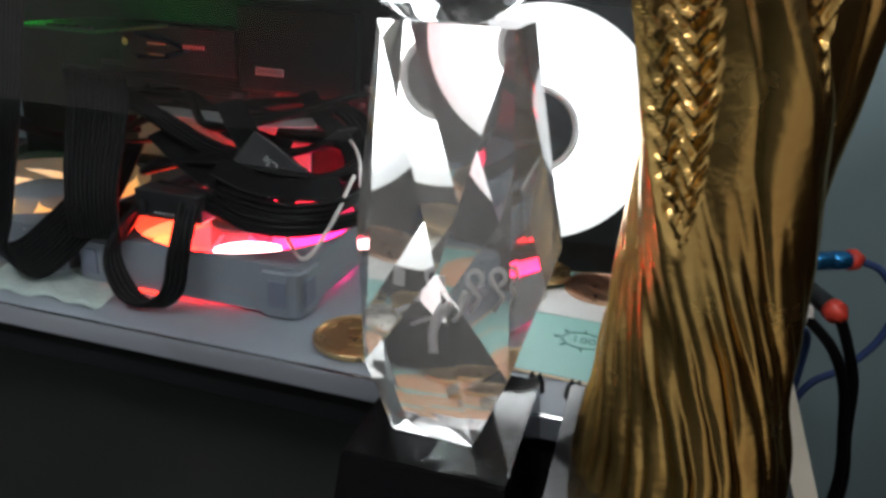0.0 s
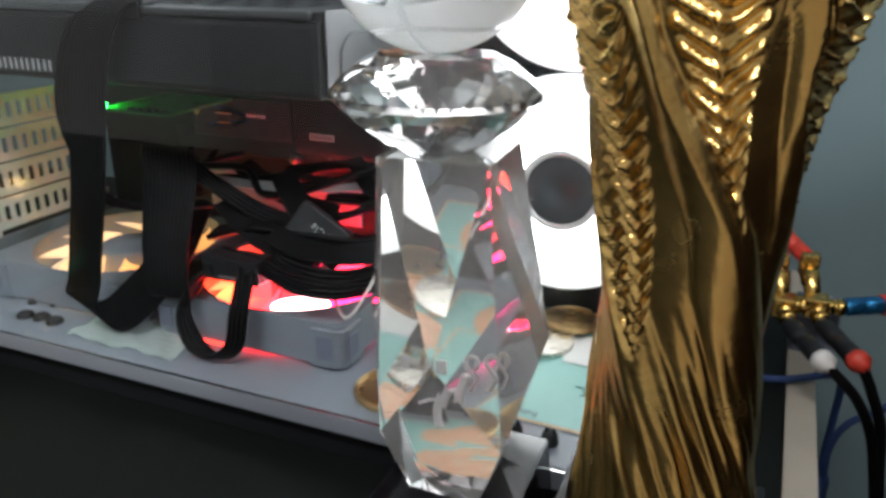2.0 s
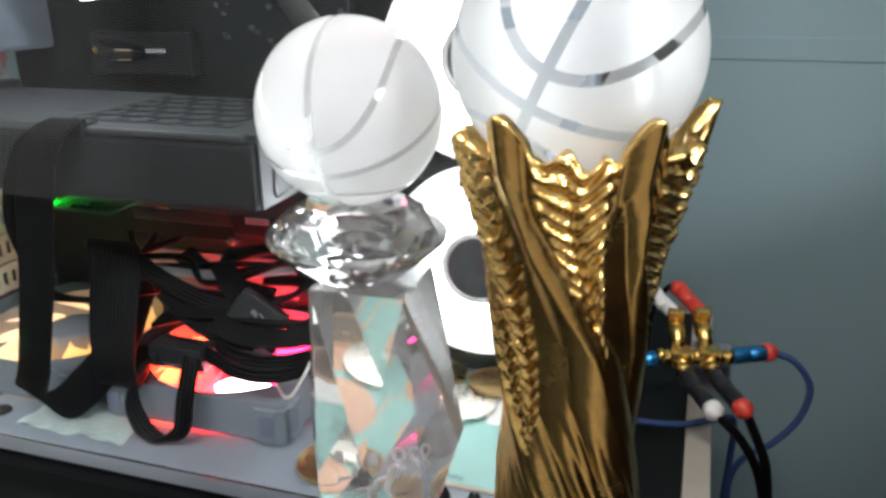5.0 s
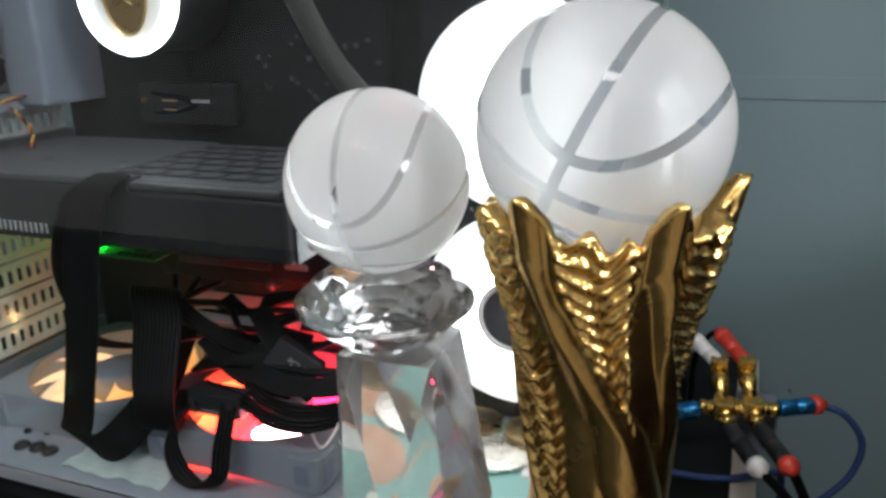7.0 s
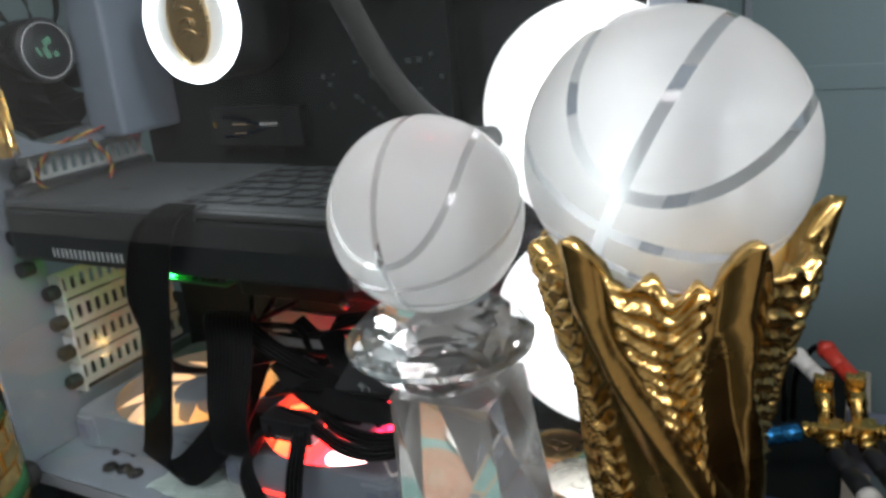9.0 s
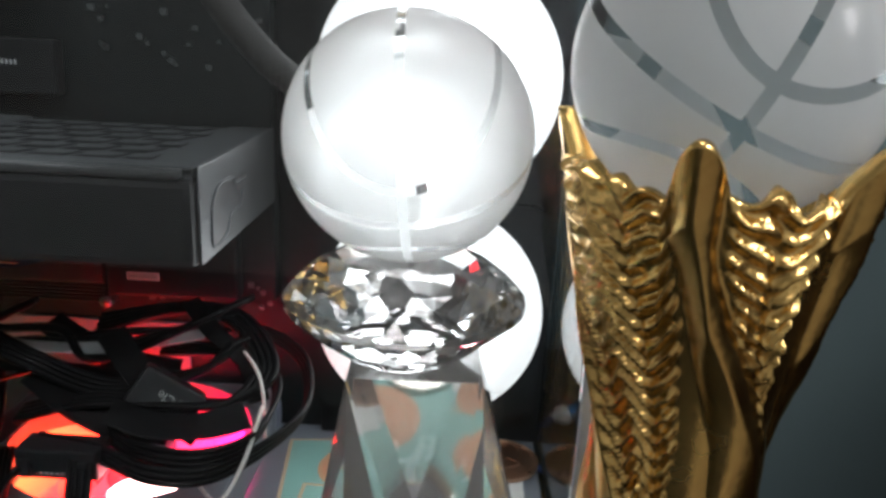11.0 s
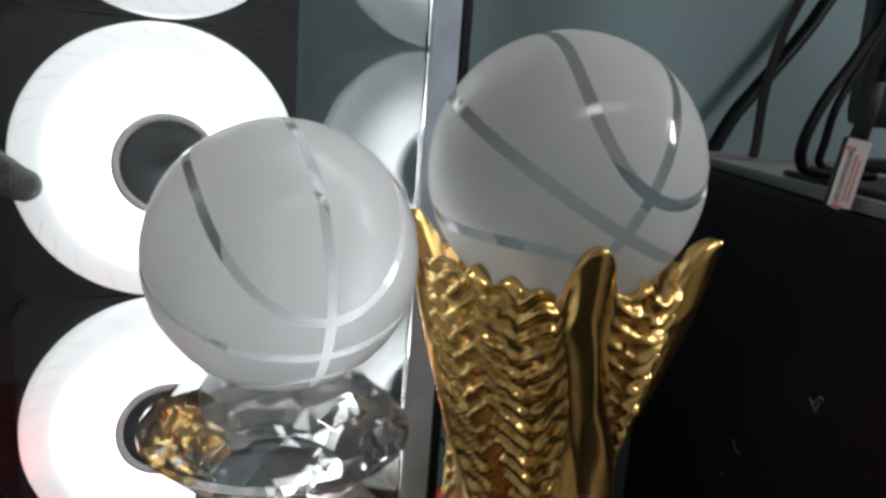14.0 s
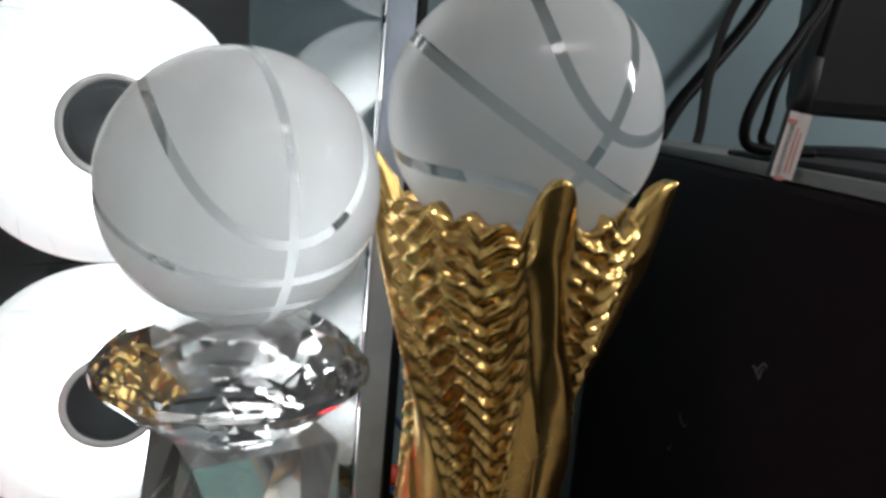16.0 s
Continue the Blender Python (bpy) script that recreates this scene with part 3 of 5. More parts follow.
bars("label_print", [(-0.0068 + 0.0017 * k, 0, 0.001, 0.0026) for k in range(9)], INK, board, Matrix.Translation((-0.215 + 0.26, 0.1306 - 0.1455, 0.094 - 0.2)) @ FACE_FRONT)


def drive(z, x, label):
    """Flat storage stick: dark heat-spreader with blue swooshes and a bar of unreadable print."""
    d = thing("storage_stick", (x, 0.1405, z), label, "storage drive", "storage sticks on the board")
    bm = bm_new()
    box(bm, -0.045, 0.03, -0.008, -0.0002, -0.013, 0.013, 0.001)
    part("heat_spreader", bm, BLACKPL, d)
    for sg, zz in ((1, 0.007), (-1, -0.006)):
        bm = bm_new()
        up, dn = [], []
        for k in range(13):
            t = k / 12
            x_, z_, h_ = -0.034 + 0.036 * t, zz * (1 - t) + sg * 0.0015 * math.sin(math.pi * t), 0.0006 + 0.0026 * math.sin(math.pi * (0.15 + 0.7 * t))
            up.append(bm.verts.new((x_, -0.0083, z_ + h_ / 2)))
            dn.append(bm.verts.new((x_, -0.0083, z_ - h_ / 2)))
        fs = [bm.faces.new((dn[k], dn[k + 1], up[k + 1], up[k])) for k in range(12)]
        bmesh.ops.solidify(bm, geom=fs, thickness=0.0002)
        part("blue_swoosh", bm, BLUEPR, d, "dull blue printed swoosh")
    bars("maker_print", [(-0.006 + 0.0021 * k, 0, 0.0011, 0.0022) for k in range(7)], WHITEPR, d, Matrix.Translation((0.004, -0.0083, 0.002)) @ FACE_FRONT, "pale printed bars")
    bars("small_print", [(-0.024, 0.0, 0.012, 0.0009), (-0.024, -0.006, 0.01, 0.0007)], TAN, d, Matrix.Translation((0.004, -0.0083, 0.002)) @ FACE_FRONT)
    bm = bm_new()
    lathe(bm, [(0.0001, 0), (0.0022, 0), (0.0022, 0.0012), (0.0001, 0.0012)], 14, Matrix.Translation((-0.04, -0.0083, 0.002)) @ Matrix.Rotation(radians(90), 4, "X"))
    part("screw", bm, BRASS, d, "small brass screw")
    return d


drive(0.101, -0.267, "black storage stick with blue swooshes below the card")
drive(0.198, -0.281, "black storage stick with blue swooshes above the card")

# graphics card
GX0, GX1, GY0, GY1, GZ0, GZ1 = -0.394, -0.1455, 0.018, 0.128, 0.1385, 0.175
gpu = thing("graphics_card", (-0.27, 0.075, GZ0), "black graphics card with a grey slotted backplate", "graphics card")
O = Vector((-0.27, 0.075, GZ0))


def gpart(name, b, material, label="", bevel=0.001):
    bm = bm_new()
    box(bm, b[0] - O.x, b[1] - O.x, b[2] - O.y, b[3] - O.y, b[4] - O.z, b[5] - O.z, bevel)
    return part(name, bm, material, gpu, label)


gpart("shroud", (GX0 + 0.004, GX1, GY0, GY1, GZ0, GZ1 - 0.0042), BLACKPL, "matt black shroud", 0.003)
gpart("top_edge", (-0.2355, GX1 - 0.004, GY0 - 0.0006, GY0 + 0.004, GZ1 - 0.0042, GZ1 - 0.0004), ALU, "bright chamfered top edge", 0.0012)
gpart("socket", (-0.258, -0.236, GY0 - 0.001, GY0 + 0.01, GZ1 - 0.006, GZ1 + 0.001), BLACKPL, "power socket")
gpart("bracket", (GX0 - 0.006, GX0 + 0.003, GY0 + 0.01, GY1 + 0.008, GZ0 - 0.006, GZ1 + 0.004), ALU, "steel mounting bracket")
for k in range(2):
    bm = bm_new()
    mm = Matrix.Translation((CX0 + 0.007 - O.x, 0.033 - O.y, SLOT0 + PITCH * (4 + k) - O.z)) @ Matrix.Rotation(radians(90), 4, "X")
    lathe(bm, [(0.0001, 0), (0.005, 0), (0.005, 0.008), (0.0001, 0.008)], 18, mm)
    part("thumb_screw", bm, RUBBER, gpu, "black thumb screw")
# backplate with sheared vent cells; dark quads paint the shade of their sunken edges
bm = bm_new()
box(bm, GX0 + 0.004 - O.x, -0.262 - O.x, GY0 + 0.001 - O.y, GY1 - O.y, GZ1 - 0.004 - O.z, GZ1 - O.z, 0.001)
part("backplate", bm, PLATE, gpu, "dusty graphite backplate")
bm = bm_new()
box(bm, -0.2615 - O.x, GX1 - 0.001 - O.x, GY0 + 0.0045 - O.y, GY1 - O.y, GZ1 - 0.0045 - O.z, GZ1 - 0.0014 - O.z)
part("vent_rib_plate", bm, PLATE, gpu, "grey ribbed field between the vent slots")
bm = bm_new()
box(bm, -0.2615 - O.x, GX1 - 0.0005 - O.x, GY0 + 0.0045 - O.y, 0.0338 - O.y, GZ1 - 0.0033 - O.z, GZ1 - 0.0004 - O.z, 0.0006)
box(bm, -0.1655 - O.x, GX1 - 0.0005 - O.x, 0.0338 - O.y, GY1 - O.y, GZ1 - 0.0033 - O.z, GZ1 - 0.0004 - O.z, 0.0006)
part("grille_border", bm, PLATE, gpu, "grey border round the vent slots")
for i in range(6):
    for j in range(6):
        bm = bm_new()
        xa, ya = -0.2705 + 0.0185 * i + 0.0075 * (j % 2), 0.0368 + 0.0152 * j
        quad = [(xa, ya), (xa + 0.0145, ya), (xa + 0.0185, ya + 0.0118), (xa + 0.004, ya + 0.0118)]
        quad = [(min(max(x, -0.2612), -0.1675), y) for x, y in quad]
        if max(q[0] for q in quad) - min(q[0] for q in quad) < 0.006:
            bm.free()
            continue
        f = bm.faces.new([bm.verts.new((x - O.x, y - O.y, GZ1 - 0.0014 - O.z)) for x, y in quad])
        r = bmesh.ops.extrude_face_region(bm, geom=[f])
        bmesh.ops.translate(bm, verts=[g for g in r["geom"] if isinstance(g, bmesh.types.BMVert)], vec=(0, 0, 0.0003))
        bmesh.ops.recalc_face_normals(bm, faces=bm.faces[:])
        slot = part("slot_shade", bm, VENT_SHADE, gpu, "dark sheared outline painted as a vent slot's shade")
        mx_, my_ = sum(q[0] for q in quad) / 4, sum(q[1] for q in quad) / 4
        bm = bm_new()
        inner = [(mx_ + (x - mx_) * 0.84 + 0.0004, my_ + (y - my_) * 0.74 + 0.0008) for x, y in quad]
        f = bm.faces.new([bm.verts.new((x - O.x, y - O.y, GZ1 - 0.0010 - O.z)) for x, y in inner])
        r = bmesh.ops.extrude_face_region(bm, geom=[f])
        bmesh.ops.translate(bm, verts=[g for g in r["geom"] if isinstance(g, bmesh.types.BMVert)], vec=(0, 0, 0.0003))
        bmesh.ops.recalc_face_normals(bm, faces=bm.faces[:])
        part("slot_floor", bm, PLATE, slot, "grey floor of the vent slot")
for k, (x, y) in enumerate(((-0.277, 0.06), (-0.327, 0.055), (-0.345, 0.1), (-0.3, 0.11))):
    bm = bm_new()
    box(bm, x - 0.004 - O.x, x + 0.004 - O.x, y - 0.0012 - O.y, y + 0.0012 - O.y, GZ1 - 0.0005 - O.z, GZ1 + 0.0004 - O.z, 0.0004)
    part("backplate_screw", bm, BLACKPL, gpu)
# pressed end bracket
bm = bm_new()
box(bm, GX1 + 0.0002 - O.x, GX1 + 0.0014 - O.x, GY0 + 0.004 - O.y, GY1 - O.y, GZ0 + 0.0002 - O.z, GZ1 - O.z, 0.0005)
part("end_plate", bm, ALU, gpu, "pressed steel end plate")
for pts in (((0.034, 0.158), (0.034, 0.143), (0.05, 0.143), (0.056, 0.15), (0.068, 0.15), (0.072, 0.156)), ((0.034, 0.158), (0.042, 0.164), (0.06, 0.164), (0.064, 0.161), (0.078, 0.161))):
    bm = bm_new()
    sweep(bm, spline([(GX1 + 0.0015 - O.x, y - O.y, z - O.z) for y, z in pts], 6), 0.0008, 6)
    part("pressed_rib", bm, ALU, gpu, "", True)
bars("model_print", [(-0.0255 + 0.0075 * k + o_, 0, 0.0013, 0.0056) for k in range(8) for o_ in (-0.0018, 0.0018)], GREYPR, gpu, Matrix.Translation((-0.3245 - O.x, GY0 - 0.0003 - O.y, 0.1455 - O.z)) @ FACE_FRONT, "pale grey printed bars")
gpart("card_underside", (-0.33, -0.245, 0.06, 0.125, 0.131, 0.1383), DARKST, "dark fins under the card")

led = thing("light_board", (-0.294, 0.088, 0.1155), "small dark circuit board lit by a green diode", "circuit board")
bm = bm_new()
box(bm, -0.024, 0.026, -0.026, 0.03, -0.001, 0.0005, 0.0003)
part("plate", bm, GREENLIT, led, "dark green glossy plate")
bm = bm_new()
box(bm, -0.0262, -0.0242, -0.0195, -0.0175, 0.0006, 0.0022, 0.0004)
part("diode", bm, GREENHOT, led, "bright green diode")
bm = bm_new()
box(bm, -0.0268, -0.0225, -0.020, -0.017, -0.0006, 0.0006, 0.0002)
part("diode_base", bm, BLACKPL, led)
for k in range(5):
    bm = bm_new()
    box(bm, -0.004 + 0.0055 * k, -0.001 + 0.0055 * k, -0.0235, -0.0205, 0.0004, 0.0016, 0.0003)
    part("chip", bm, BLACKPL, led)

# cooler pump with ring light and a gold medal face
pump = thing("cooler_pump", (-0.283, 0.088, 0.2655), "round cooler pump with white ring light and gold face", "cpu cooler")
pm = Matrix.Rotation(radians(90), 4, "X")
bm = bm_new()
lathe(bm, [(0.030, -0.05), (0.034, -0.045), (0.034, -0.004), (0.033, 0.0)], 48, pm)
part("body", bm, BLACKPL, pump, "black pump body", True)
bm = bm_new()
lathe(bm, [(0.0335, -0.002), (0.0345, 0.001), (0.0335, 0.004), (0.028, 0.0045), (0.0265, 0.003), (0.0265, -0.002)], 64, pm)
part("ring_light", bm, RING_WHITE, pump, "glowing white ring", True)
bm = bm_new()
lathe(bm, [(0.0001, 0.0), (0.026, 0.0), (0.026, 0.002), (0.0001, 0.002)], 48, pm)
part("face", bm, WHITEPL, pump, "white face disc")
bm = bm_new()
lathe(bm, [(0.0001, 0.0022), (0.018, 0.0022), (0.0188, 0.0035), (0.0175, 0.0045), (0.016, 0.0038), (0.0001, 0.0038)], 48, pm @ Matrix.Diagonal((0.85, 1.25, 1, 1)))
medal = part("medal", bm, COIN_GOLD, pump, "oval gold medal")
bm = bm_new()
for zz in (0.006, 0.0, -0.006):
    sweep(bm, spline([(-0.006, -0.0042, zz), (0.0, -0.0046, zz + 0.002), (0.006, -0.0042, zz - 0.001)], 5), 0.0009, 6)
part("relief", bm, COIN_GOLD, medal)


def tube_thing(name, pts, r, material, label, category, n=14, seg=14, group=""):
    t = thing(name, pts[0], label, category, group)
    bm = bm_new()
    o = Vector(pts[0])
    sweep(bm, [p - o for p in spline(pts, n)], r, seg)
    part("sheath", bm, material, t, "", True)
    return t


TUBE_LINE = [(-0.255, 0.09, 0.30), (-0.222, 0.08, 0.325), (-0.19, 0.08, 0.3), (-0.172, 0.08, 0.266), (-0.158, 0.08, 0.240), (-0.147, 0.08, 0.224), (-0.134, 0.082, 0.209), (-0.1235, 0.092, 0.199), (-0.119, 0.115, 0.193), (-0.118, 0.14, 0.19)]
coolant = tube_thing("coolant_tube", TUBE_LINE, 0.0062, SLEEVE, "grey braided coolant tube bending to the inner wall", "tube", seg=20)
axis_line = spline(TUBE_LINE, 30)
side = Vector((0, 1, 0))
frames = []
run = 0.0
for k, p in enumerate(axis_line):
    d = (axis_line[min(k + 1, len(axis_line) - 1)] - axis_line[max(k - 1, 0)]).normalized()
    side = (side - d * side.dot(d)).normalized()
    run += (p - axis_line[max(k - 1, 0)]).length
    frames.append((p - Vector((-0.255, 0.09, 0.30)), side.copy(), d.cross(side), run))
for sg in (1, -1):
    bm = bm_new()
    for k in range(11):
        sweep(bm, [p + 0.0062 * (n1_ * math.cos(q) + n2_ * math.sin(q)) for p, n1_, n2_, q in ((p, a_, b_, sg * r_ / 0.0045 + 2 * math.pi * k / 11) for p, a_, b_, r_ in frames)], 0.00032, 4)
    part("braid", bm, BRAID, coolant, "fine woven mesh sleeve")

wire = thing("fan_wire", (-0.385, 0.055, 0.19), "thin twisted red and yellow fan wire loop", "cable")
base_line = spline([(-0.37, 0.13, 0.215), (-0.375, 0.1, 0.208), (-0.385, 0.06, 0.2), (-0.39, 0.045, 0.185), (-0.385, 0.05, 0.172), (-0.37, 0.075, 0.17), (-0.372, 0.085, 0.185), (-0.38, 0.08, 0.2)], 24)
for ph, mat_ in ((0, YELLOWW), (2.1, REDW), (4.2, CABLE)):
    bm = bm_new()
    sweep(bm, [p + 0.0009 * Vector((math.cos(0.5 * i + ph), math.sin(0.5 * i + ph), math.cos(0.5 * i + ph + 1))) - Vector((-0.385, 0.055, 0.19)) for i, p in enumerate(base_line)], 0.0006, 6)
    part("strand", bm, mat_, wire, "", True)


# ---- cables in the case ----
def flat_cable(name, pts, across, count, r, label, material=CABLE, n=12, group="black cables in the case"):
    """A flat ribbon of round wires; across: the direction of its width, one or one a point."""
    t = thing(name, pts[0], label, "cable", group)
    line = spline(pts, n)
    acr = spline(across, n) if isinstance(across[0], (tuple, list)) else [Vector(across)] * len(line)
    o = Vector(pts[0])
    for k in range(count):
        bm = bm_new()
        off = (k - (count - 1) / 2) * 2 * r * 0.84
        sweep(bm, [p + a.normalized() * off - o for p, a in zip(line, acr)], r, 7)
        part("wire", bm, material, t, "", True)
    return t


flat_cable("power_ribbon", [(-0.247, 0.021, 0.177), (-0.251, 0.010, 0.171), (-0.262, 0.008, 0.145), (-0.274, 0.008, 0.09), (-0.288, 0.009, 0.04), (-0.296, 0.012, 0.022), (-0.280, 0.016, 0.0145), (-0.264, 0.027, 0.030), (-0.255, 0.038, 0.046), (-0.262, 0.06, 0.056), (-0.278, 0.085, 0.056), (-0.3, 0.105, 0.05)],
           [(1, 0, 0), (1, 0, 0), (1, 0.1, 0.1), (1, 0, 0), (1, 0, 0), (0.8, 0, -0.3), (0.35, 0.2, -0.7), (0.75, 0.2, -0.5), (1, 0.3, -0.2), (1, 0.4, 0), (0.8, 0.6, 0), (0.6, 0.7, 0)], 11, 0.00116, "flat black power ribbon hanging from the graphics card")
flat_cable("power_ribbon", [(-0.256, 0.022, 0.176), (-0.268, 0.011, 0.165), (-0.284, 0.012, 0.13), (-0.288, 0.02, 0.1), (-0.285, 0.026, 0.078), (-0.27, 0.05, 0.066), (-0.25, 0.08, 0.062)], (0.5, 0.6, 0), 5, 0.001, "narrow black power ribbon beside the wider one")
flat_cable("loop_cable", [(-0.205, 0.04, 0.05), (-0.228, 0.032, 0.044), (-0.236, 0.021, 0.026), (-0.228, 0.016, 0.01), (-0.215, 0.015, 0.004), (-0.203, 0.016, 0.012), (-0.2, 0.019, 0.03), (-0.202, 0.032, 0.05)], [(0.3, 1, 0), (0.2, 1, 0.3), (0.1, 1, 0.4), (0.3, 0.6, 0), (1, 0.4, 0), (1, 0.2, 0), (1, 0.1, 0), (1, 0.1, 0)], 4, 0.0015, "looped black four-wire cable dipping to the floor")
flat_cable("ridged_ribbon", [(-0.262, 0.06, 0.032), (-0.25, 0.034, 0.0285), (-0.246, 0.023, 0.031), (-0.248, 0.026, 0.054), (-0.254, 0.042, 0.084), (-0.263, 0.053, 0.0965), (-0.277, 0.07, 0.094), (-0.287, 0.086, 0.076), (-0.294, 0.1, 0.058)],
           [(1, 0.1, 0.1), (1, 0, 0.08), (1, 0, 0.08), (1, 0.1, 0.05), (1, 0.4, -0.1), (0.8, 0.6, -0.2), (0.8, 0.6, -0.2), (0.8, 0.6, 0), (0.8, 0.6, 0)], 12, 0.00134, "broad ridged black ribbon arching between the two floor fans")
flat_cable("trunk_cable", [(-0.225, 0.042, 0.05), (-0.1965, 0.036, 0.049), (-0.172, 0.028, 0.046), (-0.1495, 0.032, 0.045), (-0.132, 0.055, 0.045), (-0.1212, 0.086, 0.047), (-0.127, 0.118, 0.053), (-0.1405, 0.131, 0.06), (-0.158, 0.134, 0.065), (-0.185, 0.132, 0.07)],
           [(0, 0.3, 1), (0, 0.3, 1), (0, 0.3, 1), (0.1, 0.2, 1), (0.3, 0.1, 1), (0.4, 0, 1), (0.3, 0.3, 0.9), (0, 0.5, 0.8), (0, 0.6, 0.7), (0, 0.7, 0.6)], 3, 0.0016, "flat black cable coiled round the lit fan")
flat_cable("trunk_cable", [(-0.206, 0.066, 0.054), (-0.202, 0.0528, 0.052), (-0.181, 0.036, 0.052), (-0.155, 0.034, 0.051), (-0.1362, 0.047, 0.053), (-0.1333, 0.080, 0.056), (-0.142, 0.098, 0.06), (-0.165, 0.106, 0.066), (-0.195, 0.1, 0.068)],
           [(0.3, 0.2, 1), (0.3, 0.2, 1), (0.1, 0.3, 1), (0, 0.3, 1), (0.3, 0.1, 1), (0.5, 0, 1), (0.4, 0.4, 0.8), (0, 0.6, 0.7), (0, 0.7, 0.6)], 3, 0.0015, "flat black cable in the inner turn of the coil")
flat_cable("trunk_cable", [(-0.24, 0.055, 0.055), (-0.21, 0.056, 0.063), (-0.18, 0.062, 0.06), (-0.15, 0.07, 0.058), (-0.142, 0.095, 0.064), (-0.16, 0.115, 0.078), (-0.19, 0.12, 0.082), (-0.23, 0.11, 0.075)], [(0, 1, 0.2), (0, 1, 0.1), (0, 1, -0.2), (0.5, 0.8, -0.2), (0.9, 0.2, 0.1), (0.3, 0.9, 0.3), (0, 1, 0), (0, 0.8, 0.5)], 4, 0.0019, "black cable bundle curling above the lit fan")
flat_cable("trunk_cable", [(-0.3, 0.09, 0.08), (-0.27, 0.07, 0.088), (-0.235, 0.058, 0.08), (-0.205, 0.066, 0.064), (-0.17, 0.082, 0.066), (-0.155, 0.1, 0.075)], [(0.2, 0.9, 0.3), (0.3, 0.9, 0.3), (0.2, 0.9, 0), (0.3, 0.9, 0.2), (0.3, 0.9, 0), (0.5, 0.8, 0)], 4, 0.0018, "black cable bundle crossing towards the board")
for k in range(3):
    pts = [(-0.31 + 0.02 * k, 0.125, 0.08), (-0.29 + 0.012 * k, 0.1 - 0.01 * k, 0.06 + 0.012 * k), (-0.25 + 0.01 * k, 0.075, 0.075 + 0.006 * k), (-0.21, 0.085 - 0.006 * k, 0.082 - 0.004 * k), (-0.17 + 0.008 * k, 0.12, 0.07 + 0.01 * k)]
    tube_thing("loose_cable", pts, 0.0021, CABLE, "loose black cable running across the board", "cable", 8, 8, "loose black cables across the board")
tube_thing("pale_wire", [(-0.165, 0.05, 0.034), (-0.148, 0.035, 0.03), (-0.138, 0.04, 0.045), (-0.133, 0.055, 0.065)], 0.0009, WHITEPL, "thin pale wire over the fan frame", "cable", 8, 6)
tube_thing("pale_wire", [(-0.138, 0.075, 0.03), (-0.136, 0.07, 0.05), (-0.141, 0.08, 0.066), (-0.155, 0.1, 0.07), (-0.17, 0.12, 0.068)], 0.0008, WHITEPL, "thin pale wire arching over the coil", "cable", 8, 6)


def strap(name, pts, across, width, label, material):
    """A smooth flat strap that follows a line, 0.8 mm thick."""
    t = thing(name, pts[0], label, "cable", "flat straps among the cables")
    bm = bm_new()
    o = Vector(pts[0])
    rings = []
    line, acr = spline(pts, 10), spline(across, 10)
    for i, (p, a_) in enumerate(zip(line, acr)):
        d = (line[min(i + 1, len(line) - 1)] - line[max(i - 1, 0)]).normalized()
        a_ = (a_ - d * a_.dot(d)).normalized()
        n_ = d.cross(a_)
        rings.append([bm.verts.new(p - o + a_ * u * width / 2 + n_ * w_) for u, w_ in ((-1, 0), (-0.9, 0.0004), (0.9, 0.0004), (1, 0), (0.9, -0.0004), (-0.9, -0.0004))])
    for p, q in zip(rings, rings[1:]):
        for i in range(6):
            bm.faces.new((p[i], p[(i + 1) % 6], q[(i + 1) % 6], q[i]))
    bm.faces.new(rings[0][::-1])
    bm.faces.new(rings[-1])
    part("strap", bm, material, t)


strap("glossy_strap", [(-0.255, 0.075, 0.078), (-0.235, 0.07, 0.080), (-0.21, 0.075, 0.079), (-0.195, 0.09, 0.076), (-0.175, 0.105, 0.075)], [(0, 0.7, 0.7), (0, 0.8, 0.6), (0, 0.8, 0.6), (0.3, 0.8, 0.5), (0.4, 0.8, 0.4)], 0.006, "glossy grey strap catching the light among black cables", GREYPR)
for pts_, w_ in (([(-0.205, 0.072, 0.088), (-0.19, 0.064, 0.072), (-0.176, 0.058, 0.058), (-0.16, 0.054, 0.05)], 0.014),
                 ([(-0.236, 0.06, 0.072), (-0.215, 0.052, 0.062), (-0.196, 0.05, 0.054), (-0.172, 0.05, 0.052)], 0.012),
                 ([(-0.24, 0.085, 0.086), (-0.222, 0.078, 0.08), (-0.2, 0.08, 0.07), (-0.18, 0.085, 0.064)], 0.013),
                 ([(-0.196, 0.046, 0.064), (-0.178, 0.046, 0.058), (-0.158, 0.05, 0.0565), (-0.142, 0.062, 0.056)], 0.013),
                 ([(-0.185, 0.115, 0.088), (-0.168, 0.1, 0.078), (-0.15, 0.092, 0.066), (-0.14, 0.075, 0.056)], 0.010)):
    strap("black_strap", pts_, [(0.3, 0.8, 0.35)] * 4, w_, "smooth black flat cable slanting down to the fan", CABLE)

plugs = thing("cable_connector", (-0.212, 0.036, 0.042), "black multi-pin cable connector hanging over the fan", "connector")
bm = bm_new()
box(bm, -0.017, 0.017, -0.006, 0.008, -0.002, 0.011, 0.001)
part("housing", bm, BLACKPL, plugs)
for k in (-0.0125, 0.0115):
    bm = bm_new()
    box(bm, k - 0.002, k + 0.002, -0.0075, -0.006, -0.001, 0.007, 0.0004)
    part("latch", bm, BLACKPL, plugs)
bars("pin", [(-0.006 + 0.0022 * k, 0, 0.0012, 0.001) for k in range(6)], GREYPR, plugs, Matrix.Translation((0, -0.0064, 0.001)) @ FACE_FRONT, "row of bright pins")
